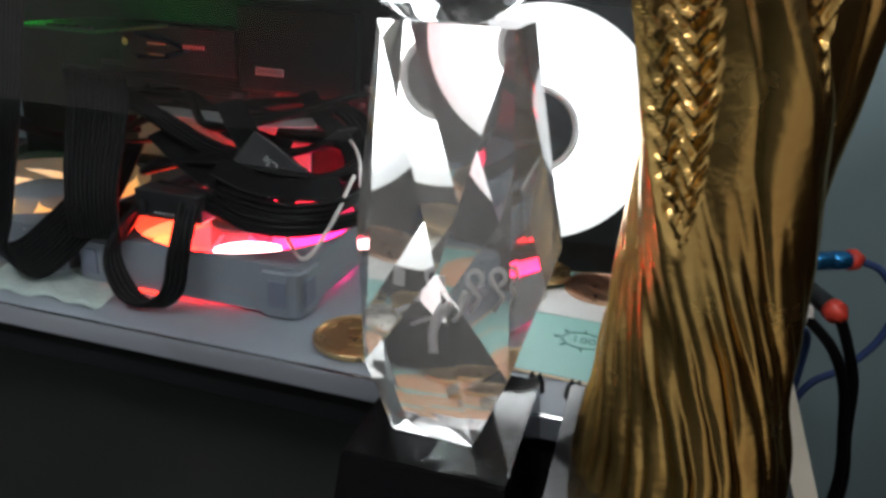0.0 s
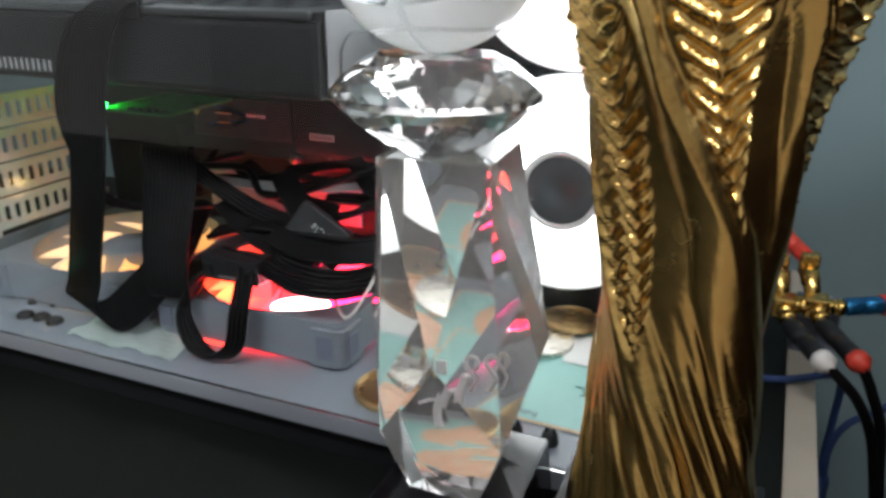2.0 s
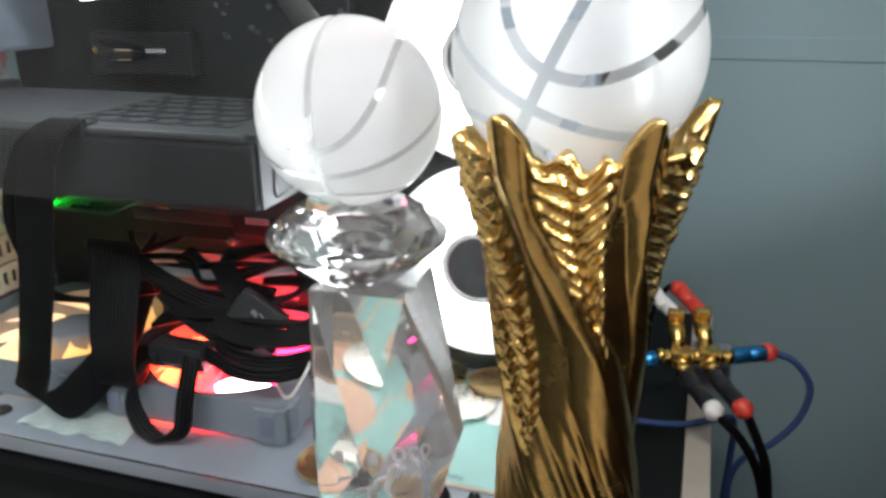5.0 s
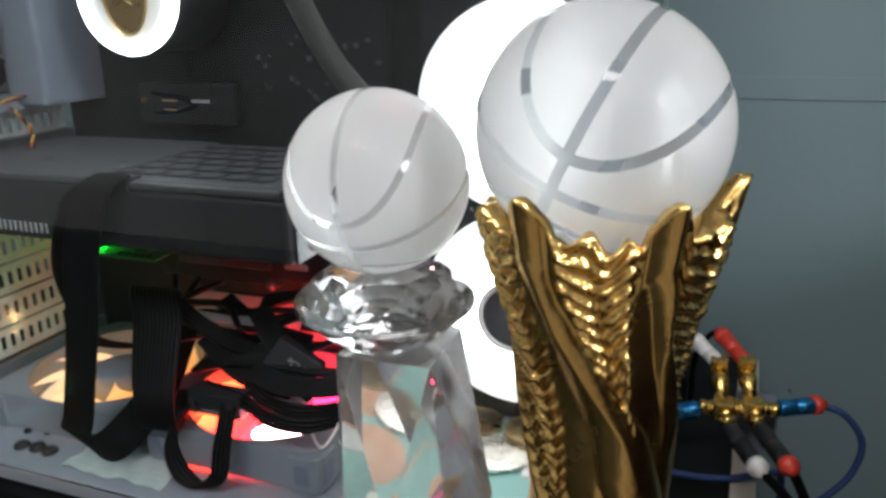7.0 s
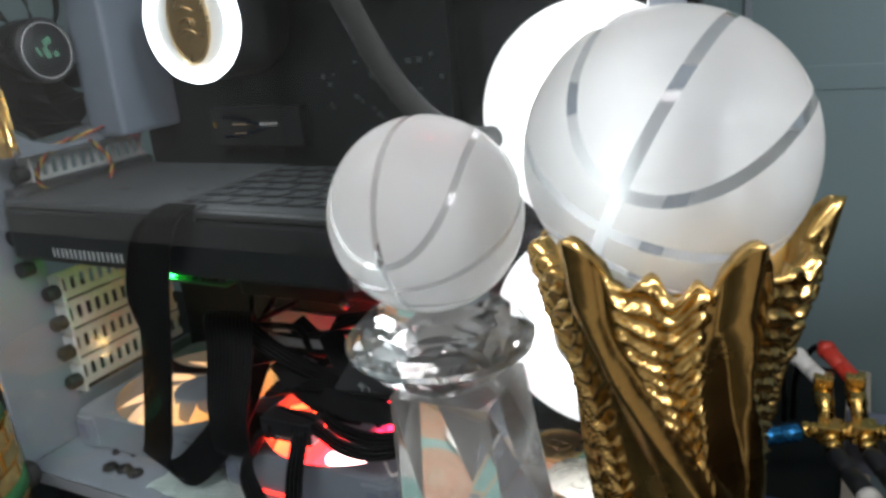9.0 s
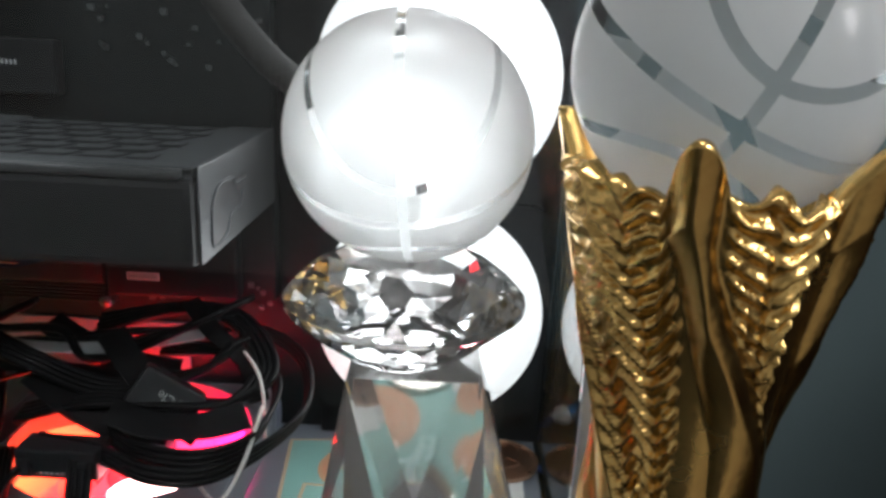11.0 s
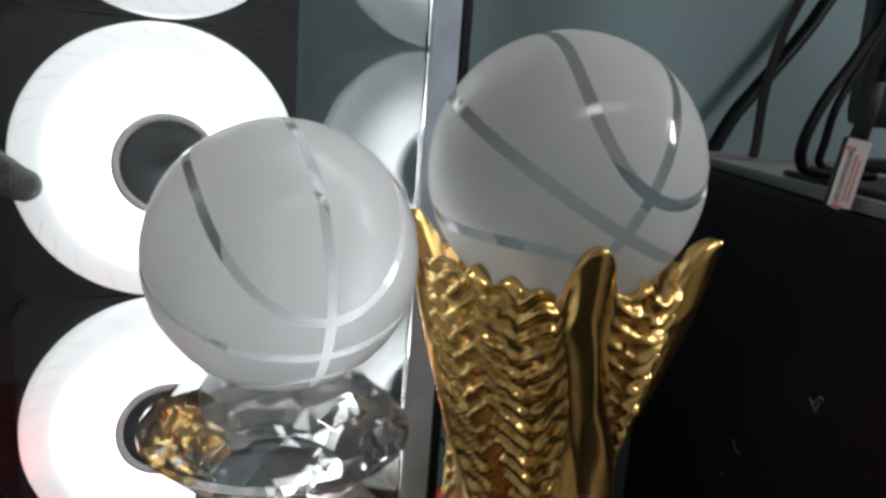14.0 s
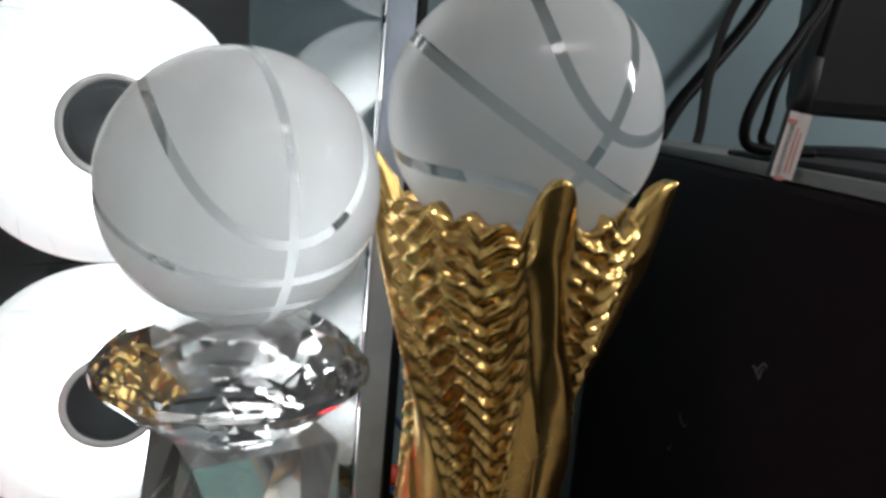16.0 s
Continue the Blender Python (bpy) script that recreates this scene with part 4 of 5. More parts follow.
pc = thing("power_plug", (-0.178, 0.062, 0.062), "black power plug marked with grey letters", "connector")
pc.rotation_euler = (radians(-20), radians(35), radians(10))
bm = bm_new()
box(bm, -0.015, 0.015, -0.0035, 0.012, -0.010, 0.009, 0.0012)
part("housing", bm, BLACKPL, pc)
words("lettering", "PCIe", 0.0056, Matrix.Translation((0.001, -0.0037, 0.001)) @ FACE_FRONT @ Matrix.Rotation(radians(180), 4, "Z"), GREYPR, pc, "grey raised letters")
for k in range(4):
    bm = bm_new()
    box(bm, -0.0115 + 0.006 * k, -0.0068 + 0.006 * k, -0.002, 0.01, -0.016, -0.009, 0.0006)
    part("pin_block", bm, BLACKPL, pc)


# ---- coins, notes and small things on the case floor ----
def coin(r, material, label, th=0.0026):
    c = thing("coin", label=label, category="coin", group="coins on the case floor")
    bm = bm_new()
    lathe(bm, [(r * 0.985, 0), (r, 0.0004), (r, th - 0.0004), (r * 0.985, th), (r * 0.93, th), (r * 0.915, th - 0.0004), (0.0001, th - 0.0004)], 72)
    part("disc", bm, material, c)
    bm = bm_new()
    for k in range(44):
        a = 2 * math.pi * k / 44
        box(bm, -0.0004, 0.0004, -0.0009, 0.0009, 0, 0.0003, m=Matrix.Rotation(a, 4, "Z") @ Matrix.Translation((r * 0.87, 0, th - 0.0004)))
    part("rim_marks", bm, material, c, "fine marks round the rim")
    bm = bm_new()
    s = r * 0.5
    box(bm, -s * 0.55, -s * 0.3, -s * 0.8, s * 0.8, 0, 0.0005, 0.0001)
    for zz in (0.8, 0.0, -0.8):
        box(bm, -s * 0.3, s * 0.35, s * zz - s * 0.12, s * zz + s * 0.12, 0, 0.0005, 0.0001)
    for zz in (0.4, -0.4):
        box(bm, s * 0.3, s * 0.55, s * zz - s * 0.3, s * zz + s * 0.3, 0, 0.0005, 0.0001)
    for xx in (-0.1, 0.15):
        for sg in (1, -1):
            box(bm, s * xx - s * 0.07, s * xx + s * 0.07, sg * s * 0.9 - s * 0.12, sg * s * 0.9 + s * 0.12, 0, 0.0005, 0.0001)
    for i in range(10):
        a = 0.6 * i
        box(bm, -0.0004, 0.0004, -0.002, 0.002, 0, 0.0003, m=Matrix.Rotation(a, 4, "Z") @ Matrix.Translation((r * 0.7, 0, 0)))
    bmesh.ops.translate(bm, verts=bm.verts[:], vec=(0, 0, th - 0.0004))
    part("relief", bm, material, c, "raised emblem")
    return c


def note(w, h, label):
    """Novelty note: tan border, teal field, orange medallion with rings, lettering."""
    nt = thing("novelty_note", label=label, category="banknote", group="novelty notes on the case floor")
    bm = bm_new()
    box(bm, -w / 2, w / 2, -h / 2, h / 2, 0, 0.0003)
    part("border", bm, TAN, nt)
    bm = bm_new()
    box(bm, -w / 2 + 0.002, w / 2 - 0.002, -h / 2 + 0.002, h / 2 - 0.002, 0.0003, 0.0005)
    part("field", bm, TEAL, nt, "teal printed field")
    bm = bm_new()
    lathe(bm, [(0.0001, 0.0005), (0.021, 0.0005), (0.021, 0.0007), (0.0001, 0.0007)], 48, Matrix.Translation((-0.02, 0.004, 0)))
    med = part("medallion", bm, ORANGE, nt, "orange printed coin")
    for rr in (0.0195, 0.0145, 0.0135):
        bm = bm_new()
        sweep(bm, [Vector((-0.02 + rr * math.cos(a), 0.004 + rr * math.sin(a), 0.0007)) for a in (2 * math.pi * k / 40 for k in range(41))], 0.0003, 4)
        part("ring", bm, TAN, med)
    words("emblem", "B", 0.018, Matrix.Translation((-0.02, 0.004, 0.0007)), TAN, med)
    words("word", "BITCOIN", 0.0068, Matrix.Translation((0.004, -h / 2 + 0.0062, 0.0006)), INK, nt, "dark printed word")
    words("value", "100", 0.0075, Matrix.Translation((w / 2 - 0.018, 0.004, 0.0006)), TEALDK, nt, "printed value")
    bm = bm_new()
    cx = w / 2 - 0.018
    sweep(bm, [Vector((cx + 0.0095 * math.cos(a), 0.004 + 0.0075 * math.sin(a), 0.0005)) for a in (2 * math.pi * k / 40 for k in range(41))], 0.0004, 4)
    for k in range(8):
        a = 2 * math.pi * k / 8
        sweep(bm, [Vector((cx + q * math.cos(a), 0.004 + q * 0.8 * math.sin(a), 0.0005)) for q in (0.0105, 0.0135)], 0.0005, 4)
    part("value_frame", bm, TEALDK, nt, "printed rays round the value")
    return nt


n1 = note(0.118, 0.066, "teal novelty note with an orange coin, lying flat")
n1.matrix_basis = Matrix.Translation((-0.066, 0.0595, 0.0004)) @ Matrix.Rotation(radians(-1.5), 4, "Z")
n2 = note(0.118, 0.066, "teal novelty note tucked beneath another one")
n2.matrix_basis = Matrix.Translation((-0.078, 0.108, 0.0001)) @ Matrix.Rotation(radians(6), 4, "Z")
for (x, y, z, r, mt, rz, lb) in ((-0.118, 0.026, 0.0006, 0.0195, COIN_GOLD, 30, "large gold coin at the edge of the floor"),
                                 (-0.0675, 0.101, 0.0012, 0.0195, COIN_SILVER, 10, "pale bright coin on the notes"),
                                 (-0.09, 0.13, 0.0012, 0.0165, COIN_GOLD, 80, "gold coin under the lit fan"),
                                 (-0.022, 0.122, 0.0010, 0.0195, COIN_COPPER, 50, "copper-coloured coin by the front glass"),
                                 (-0.055, 0.1255, 0.0040, 0.016, COIN_GOLD, 20, "gold coin leaning over another")):
    c = coin(r, mt, lb)
    c.matrix_basis = Matrix.Translation((x, y, z)) @ Matrix.Rotation(radians(rz), 4, "Z")
card = thing("white_card", (-0.034, 0.1, 0.0011), "blank white card with rounded corners under the coins", "card")
bm = bm_new()
box(bm, -0.022, 0.022, -0.016, 0.016, 0, 0.0004)
bmesh.ops.bevel(bm, geom=[e for e in bm.edges if abs(e.verts[0].co.z - e.verts[1].co.z) > 1e-4], offset=0.006, segments=5, affect="EDGES")
part("sheet", bm, WHITEPL, card)
sheet = thing("instruction_slip", (-0.273, 0.024, 0.0), "crumpled printed slip on the case floor", "paper")
bm = bm_new()
g = [[bm.verts.new((-0.036 + 0.006 * i, -0.016 + 0.0042 * j + 0.0012 * math.sin(i), 0.0006 + 0.0011 * (1 + math.sin(1.9 * i + 1.3 * j)))) for j in range(9)] for i in range(13)]
for i in range(12):
    for j in range(8):
        bm.faces.new((g[i][j], g[i + 1][j], g[i + 1][j + 1], g[i][j + 1]))
bmesh.ops.solidify(bm, geom=bm.faces[:], thickness=0.0002)
part("leaf", bm, PAPER, sheet)
bars("print", [(-0.028 + 0.0052 * i, -0.011 + 0.0033 * j, 0.0036, 0.0007) for i in range(11) for j in range(7)], GREYPR, sheet, Matrix.Translation((0, 0, 0.0029)), "unreadable rows of print")


def grommet(x, y, r, h, label, split=True):
    t = thing("rubber_grommet", (x, y, 0.0), label, "grommet", "black rubber grommets on the case floor")
    bm = bm_new()
    lathe(bm, [(r * 1.15, 0), (r * 1.15, 0.001), (r, 0.0014), (r * 1.05, h * 0.6), (r * 0.8, h * 0.85), (r * 0.3, h)], 20)
    part("plug", bm, RUBBER, t, "", True)
    if split:
        for s in (-1, 1):
            bm = bm_new()
            lathe(bm, [(r * 0.34, 0), (r * 0.28, h * 0.3), (0.0002, h * 0.62)], 8, Matrix.Translation((s * r * 0.42, 0, h * 0.7)))
            part("prong", bm, RUBBER, t)


for x in (-0.055, -0.039, -0.0235):
    grommet(x, 0.0155, 0.0035, 0.006, "split black rubber grommet at the floor's edge")
for x, y in ((-0.351, 0.018), (-0.34, 0.0195), (-0.329, 0.0185)):
    grommet(x, y, 0.0042, 0.0035, "flat black rubber grommet near the rear", False)
for x, y in ((-0.362, 0.032), (-0.348, 0.035)):
    grommet(x, y, 0.0022, 0.003, "small black rubber stub near the rear", False)


# ---- trophies ----
def flared_base(name_thing, x0, x1, y0, y1, flare):
    cx, cy = (x0 + x1) / 2, (y0 + y1) / 2
    zt, zb = 0.047, 0.0
    bm = bm_new()
    top = [bm.verts.new((x, y, zt)) for x, y in ((x0 - cx, y0 - cy), (x1 - cx, y0 - cy), (x1 - cx, y1 - cy), (x0 - cx, y1 - cy))]
    bot = [bm.verts.new((v.co.x + flare * (1 if v.co.x > 0 else -1), v.co.y + flare * (1 if v.co.y > 0 else -1), zb)) for v in top]
    bm.faces.new(top)
    bm.faces.new(bot[::-1])
    for i in range(4):
        bm.faces.new((bot[i], bot[(i + 1) % 4], top[(i + 1) % 4], top[i]))
    bmesh.ops.recalc_face_normals(bm, faces=bm.faces[:])
    bmesh.ops.bevel(bm, geom=bm.edges[:], offset=0.0007, segments=2, affect="EDGES")
    return part("base", bm, GLOSSBL, name_thing, "polished black block base")


def hull(bm, pts):
    vs = [bm.verts.new(p) for p in pts]
    bmesh.ops.convex_hull(bm, input=vs)
    for v in [v for v in bm.verts if not v.link_faces]:
        bm.verts.remove(v)
    bmesh.ops.dissolve_limit(bm, angle_limit=radians(0.5), verts=bm.verts[:], edges=bm.edges[:])
    return bm


def ngon(r, z, n, a0, cx=0.0, cy=0.0):
    return [(cx + r * math.cos(radians(a0) + 2 * math.pi * k / n), cy + r * math.sin(radians(a0) + 2 * math.pi * k / n), z) for k in range(n)]


def etched_ball(parent, c, R, half, rot, seam):
    """Frosted ball whose seams are polished bands let into its skin, so that one sees into and through the glass."""
    circ = np.linspace(0, 2 * np.pi, 720, endpoint=False)
    ca, sa, z0 = np.cos(circ), np.sin(circ), np.zeros(720)
    lines = [np.stack([ca, sa, z0], 1), np.stack([ca, z0, sa], 1)]
    for sg in (1, -1):
        q = np.stack([0.82 * ca, sg * (0.55 - 0.305 * np.cos(2 * circ)), 0.82 * sa], 1)
        lines.append(q / np.linalg.norm(q, axis=1, keepdims=True))
    lines = np.concatenate(lines) @ np.array(rot).T
    NU, NV = 384, 192

    def closest(pts):
        return np.concatenate([(pts[k:k + 4000] @ lines.T).argmax(1) for k in range(0, len(pts), 4000)])

    th = np.pi * np.arange(1, NV)[:, None] / NV
    ph = 2 * np.pi * np.arange(NU)[None, :] / NU
    P = np.stack([np.sin(th) * np.cos(ph), np.sin(th) * np.sin(ph), np.cos(th) + 0 * ph], -1).reshape(-1, 3)
    P = np.concatenate([P, [[0, 0, 1], [0, 0, -1]]])
    width, cell = half / R, 2 * np.pi / NU
    near_line = lines[closest(P)]
    off = P - near_line
    dist = np.linalg.norm(off, axis=1)
    # skin points close to a seam's edge slide onto it
    snap = (abs(dist - width) < 0.72 * cell) & (dist > 1e-6)
    P[snap] = near_line[snap] + off[snap] * (width / dist[snap])[:, None]
    P /= np.linalg.norm(P, axis=1, keepdims=True)
    quads = []
    for j in range(NV - 2):
        for i in range(NU):
            k = (i + 1) % NU
            quads.append((j * NU + i, (j + 1) * NU + i, (j + 1) * NU + k, j * NU + k))
    top, low = len(P) - 2, len(P) - 1
    for i in range(NU):
        k = (i + 1) % NU
        quads.append((top, i, k))
        quads.append((low, (NV - 2) * NU + k, (NV - 2) * NU + i))
    mid = np.array([P[list(q)].mean(0) for q in quads])
    mid /= np.linalg.norm(mid, axis=1, keepdims=True)
    on_seam = np.linalg.norm(mid - lines[closest(mid)], axis=1) < width
    ball = None
    for name, mat_, pick, label in (("ball", FROST, False, "frosted glass basketball"), ("seam", seam, True, "clear polished seams")):
        chosen = [q for q, o in zip(quads, on_seam) if bool(o) == pick]
        used = sorted({i for q in chosen for i in q})
        place = {i: n for n, i in enumerate(used)}
        me = bpy.data.meshes.new(name)
        me.from_pydata([Vector(P[i] * R) + c for i in used], [], [[place[i] for i in q] for q in chosen])
        me.polygons.foreach_set("use_smooth", [True] * len(me.polygons))
        me.normals_split_custom_set_from_vertices([P[i] for i in used])
        me.materials.append(mat_)
        ob = new(name, me)
        ob.parent = ball or parent
        ob["label"] = label
        ball = ball or ob
    return ball


# crystal trophy
CT = Vector((-0.060, -0.03875, TZ))
crystal = thing("crystal_trophy", CT, "faceted clear crystal trophy with a frosted basketball on top", "trophy")
flared_base(crystal, -0.085, -0.035, -0.0705, -0.007, 0.0042)
ax, ay = -0.001, -0.0058  # column axis beside the base's middle
bm = bm_new()
hull(bm, ngon(0.0182, 0.0472, 4, 44, ax, ay + 0.003) + ngon(0.0295, 0.076, 4, 50, ax, ay + 0.002) + ngon(0.0305, 0.111, 4, 5, ax + 0.001, ay) + ngon(0.0242, 0.1710, 4, 47, ax - 0.001, ay - 0.003))
part("column", bm, COLUMN, crystal, "long faceted crystal column")
bm = bm_new()
dx, dy = ax - 0.0045, ay - 0.0065
hull(bm, ngon(0.011, 0.1712, 16, 0, dx, dy) + ngon(0.0176, 0.1752, 16, 11.25, dx, dy) + ngon(0.0243, 0.1806, 16, 0, dx, dy) + ngon(0.0312, 0.1872, 32, 5.6, dx, dy) + ngon(0.0312, 0.1892, 32, 5.6, dx, dy) + ngon(0.0283, 0.1926, 16, 0, dx, dy) + ngon(0.0238, 0.1964, 16, 11.25, dx, dy) + ngon(0.0182, 0.1994, 8, 0, dx, dy))
part("diamond", bm, CRYSTAL, crystal, "brilliant-cut crystal diamond")
R1 = 0.0303
etched_ball(crystal, Vector((-0.0657 - CT.x, -0.0525 - CT.y, 0.1995 + R1)), R1, 0.00105, ((-0.045, -0.047, 0.998), (0.862, -0.507, 0.015), (0.505, 0.861, 0.063)), SEAM_SOFT)
# plain etched shapes inside the column
bm = bm_new()
for x, z, rr in ((0.003, 0.1015, 0.0024), (0.0105, 0.1025, 0.0024)):
    loop = [Vector((ax + x + rr * math.cos(q), ay, z + rr * math.sin(q))) for q in (0.5 * k - 1.2 for k in range(11))]
    sweep(bm, loop + [Vector((ax + x + rr * 0.9, ay, z - 0.006)), Vector((ax + x - 0.0005, ay, z - 0.0105))], 0.0008, 6)
sweep(bm, spline([(ax - 0.002, ay, 0.079), (ax - 0.0025, ay, 0.086), (ax - 0.001, ay, 0.092), (ax + 0.001, ay, 0.097)], 5), 0.0016, 8)
sweep(bm, spline([(ax - 0.009, ay, 0.088), (ax - 0.005, ay, 0.0905), (ax - 0.001, ay, 0.0915)], 4), 0.0008, 6)
box(bm, ax - 0.0105, ax - 0.0065, ay - 0.0005, ay + 0.0005, 0.0965, 0.1015, 0.0004)
part("etching", bm, ETCH, crystal, "white etched shapes inside the crystal", True)

# gold trophy
GT = Vector((0.0105, -0.04025, TZ))
gold = thing("gold_trophy", GT, "tall gold trophy cup holding a frosted glass basketball", "trophy")
flared_base(gold, -0.024, 0.045, -0.0755, -0.005, 0.0045)
gx, gy = -0.0025, -0.0158  # axis of the cup's mouth
fx, fy = 0.001, -0.0025  # middle of its foot
TIPS = [radians(k) for k in (14, 82, 152, 246, 307)]


def near(a, refs, width):
    """How far inside the nearest of the angles refs, 1 at it and 0 past the width."""
    d = min(abs((a - r + math.pi) % (2 * math.pi) - math.pi) for r in refs)
    return max(0.0, 1 - d / width)


def cup_mesh():
    bm = bm_new()
    gx, gy = -0.0025, -0.0158
    NT, NZ = 300, 190
    Z0, Z1, GROW = 0.0472, 0.2255, 1.082
    prof = [(0.0, 0.0312), (0.05, 0.0300), (0.18, 0.0262), (0.33, 0.0226), (0.45, 0.0205), (0.6, 0.0205), (0.75, 0.0228), (0.88, 0.0266), (1.0, 0.0318), (1.2, 0.0388)]
    pv, pr = np.array([p[0] for p in prof]), np.array([p[1] for p in prof])
    rows = []
    # plaited panels: middle, lower end, half width in degrees, columns of leaves
    panels = [(radians(k), vb, radians(w), c) for k, vb, w, c in ((48, 0.5, 29, 1), (117, 0.5, 29, 1), (199, 0.46, 40, 2), (276, 0.68, 21, 1), (340, 0.5, 31, 1))]
    for j in range(NZ + 1):
        v = GROW * j / NZ  # past 1 the lip flares out
        row = []
        for i in range(NT):
            a = 2 * math.pi * i / NT
            turn = float(np.interp(v, (0, 0.1, 0.2, 0.3, 0.43, 0.6, 0.7, 0.8, 0.9, 1), (2.3, 2.26, 2.12, 1.9, 1.55, 1.08, 0.86, 0.5, 0.2, 0)))
            skew = tw = a - turn
            tip = 1 - (1 - near(a, TIPS, radians(10.5))) ** 2.0
            zt = 0.012 * tip * max(0.0, (v - 0.8) / 0.282)
            vv = v + GROW * zt / (Z1 - Z0)
            r = float(np.interp(vv, pv, pr))
            # spiral flutes below
            fl = abs(math.sin(13.5 * tw + 0.4 * math.sin(3 * tw) + 0.7 * noise.noise(Vector((2.5 * math.cos(tw), 2.5 * math.sin(tw), 6 * v))))) ** 0.8
            fl2 = abs(math.sin(5.0 * tw + 0.6))
            leaf = near(skew, TIPS, radians(float(np.interp(v, (0.3, 0.6, 0.7, 0.8, 0.9, 1), (34, 29, 22, 15, 10.5, 8)))))
            low_s = max(0.0, min(1.0, (0.58 - v) / 0.25)) * (1 - 0.8 * max(0.0, min(1.0, (v - 0.28) / 0.2)) * leaf ** 0.4)
            r += low_s * (0.0021 * fl * (0.75 + 0.9 * noise.noise(Vector((4 * math.cos(tw), 4 * math.sin(tw), 7 * v)))) + 0.0012 * fl2 * min(1, v * 4) - 0.0014)
            # plaited panels between smooth leaves that sweep down from the tips
            plait = 0.0
            for mid, vb, half, cols in panels:
                w = half * max(0.0, min(1.0, (v - vb) / (0.28 if vb > 0.7 else 0.42))) ** 0.75
                d = (a - 0.55 * turn - mid + math.pi) % (2 * math.pi) - math.pi
                if abs(d) < w:
                    u = abs(d) / w
                    fade = min(1.0, (1 - u) / 0.15) * min(1.0, w / 0.2)
                    if cols == 2:
                        u = abs(u - 0.5) / 0.5
                    ch = (0.5 + 0.5 * math.cos(2 * math.pi * (v * 32.0 - 1.35 * u))) ** 1.3
                    r += fade * (0.0026 * (ch + 0.5 * noise.noise(Vector((7 * a, 60 * v, 0)))) * min(1.0, 0.25 + u / 0.16) - 0.0004)
                    plait = max(plait, fade)
            rup = max(0.0, min(1.0, (v - 0.2) / 0.25))
            r += rup * 0.0042 * (leaf ** 0.55) * (1 - 0.85 * plait)
            z = Z0 + (Z1 - Z0) * v / GROW + zt
            if v > 0.99 and tip < 0.6:
                z += (v - 0.99) / 0.092 * (1 - tip) * (0.0013 * math.sin(a * 19 + 0.8 * math.sin(5 * a)) + 0.0035 * noise.noise(Vector((5 * a, 1.7, 0))))
            k = min(1.0, v)
            mx, my = fx + (gx - fx) * k, fy + (gy - fy) * k
            row.append(bm.verts.new((mx + r * math.cos(a), my + r * math.sin(a), z)))
        rows.append(row)
    for p, q in zip(rows, rows[1:]):
        for i in range(NT):
            bm.faces.new((p[i], p[(i + 1) % NT], q[(i + 1) % NT], q[i]))
    # inner face of the cup
    inner = []
    for j in (NZ, NZ - 25, NZ - 55, NZ - 75):
        ik = min(1.0, GROW * j / NZ)
        gx, gy = fx + (-0.0025 - fx) * ik, fy + (-0.0158 - fy) * ik
        ring = []
        for i in range(NT):
            co = rows[j][i].co
            k = max(0.0, (co.xy - Vector((gx, gy))).length - 0.0035 - (0.004 if j < NZ - 50 else 0)) / (co.xy - Vector((gx, gy))).length
            ring.append(bm.verts.new((gx + (co.x - gx) * k, gy + (co.y - gy) * k, co.z + (0.0004 if j == NZ else 0))))
        inner.append(ring)
    for p, q in zip([rows[NZ]] + inner, inner):
        for i in range(NT):
            bm.faces.new((p[i], p[(i + 1) % NT], q[(i + 1) % NT], q[i]))
    bm.faces.new(inner[-1])
    bm.faces.new(rows[0][::-1])
    return bm


part("cup", cup_mesh(), GOLD, gold, "twisted, plaited and petalled gold cup", True)
R2 = 0.0356
etched_ball(gold, Vector((0.007 - GT.x, -0.0571 - GT.y, 0.2203 - TZ)), R2, 0.0015, ((-0.203, 0.381, -0.902), (-0.932, -0.358, 0.058), (-0.301, 0.852, 0.428)), SEAM)


# ---- audio plugs and leads at the end of the desk ----
def barrel(bm, a, b, prof, seg=20):
    """Turned shape along the line from a to b: rows of (share of the length, radius)."""
    a, b = Vector(a), Vector(b)
    d = b - a
    m = Matrix.Translation(a) @ d.to_track_quat("Z", "Y").to_matrix().to_4x4()
    return lathe(bm, [(r, t * d.length) for t, r in prof], seg, m)


def splitter(o, label):
    """Gilded three-way audio adapter: block, two side sockets, an upright elbow."""
    s = thing("audio_splitter", o, label, "adapter", "gilded audio adapters")
    bm = bm_new()
    box(bm, -0.0065, 0.0065, -0.0065, 0.0065, -0.006, 0.006, 0.0012)
    part("block", bm, BRASS, s)
    for d in ((0.2, -1, -0.25), (1, 0.15, 0), (-1, -0.15, 0)):
        bm = bm_new()
        d = Vector(d).normalized()
        barrel(bm, d * 0.0055, d * 0.015, [(0, 0.0048), (0.3, 0.0048), (0.32, 0.0042), (0.5, 0.0042), (0.52, 0.0048), (0.8, 0.0048), (1, 0.0044)])
        part("socket", bm, BRASS, s, "ringed gilded socket", True)
    bm = bm_new()
    barrel(bm, (-0.001, 0.005, 0.002), (-0.0045, 0.026, 0.012), [(0, 0.0045), (0.5, 0.0045), (0.55, 0.0055), (1, 0.0055)])
    part("neck", bm, BRASS, s, "", True)
    bm = bm_new()
    box(bm, -0.0055, 0.0055, -0.0055, 0.0055, -0.002, 0.0105, 0.001, Matrix.Translation((-0.0045, 0.029, 0.0105)))
    part("elbow", bm, BRASS, s)
    return s


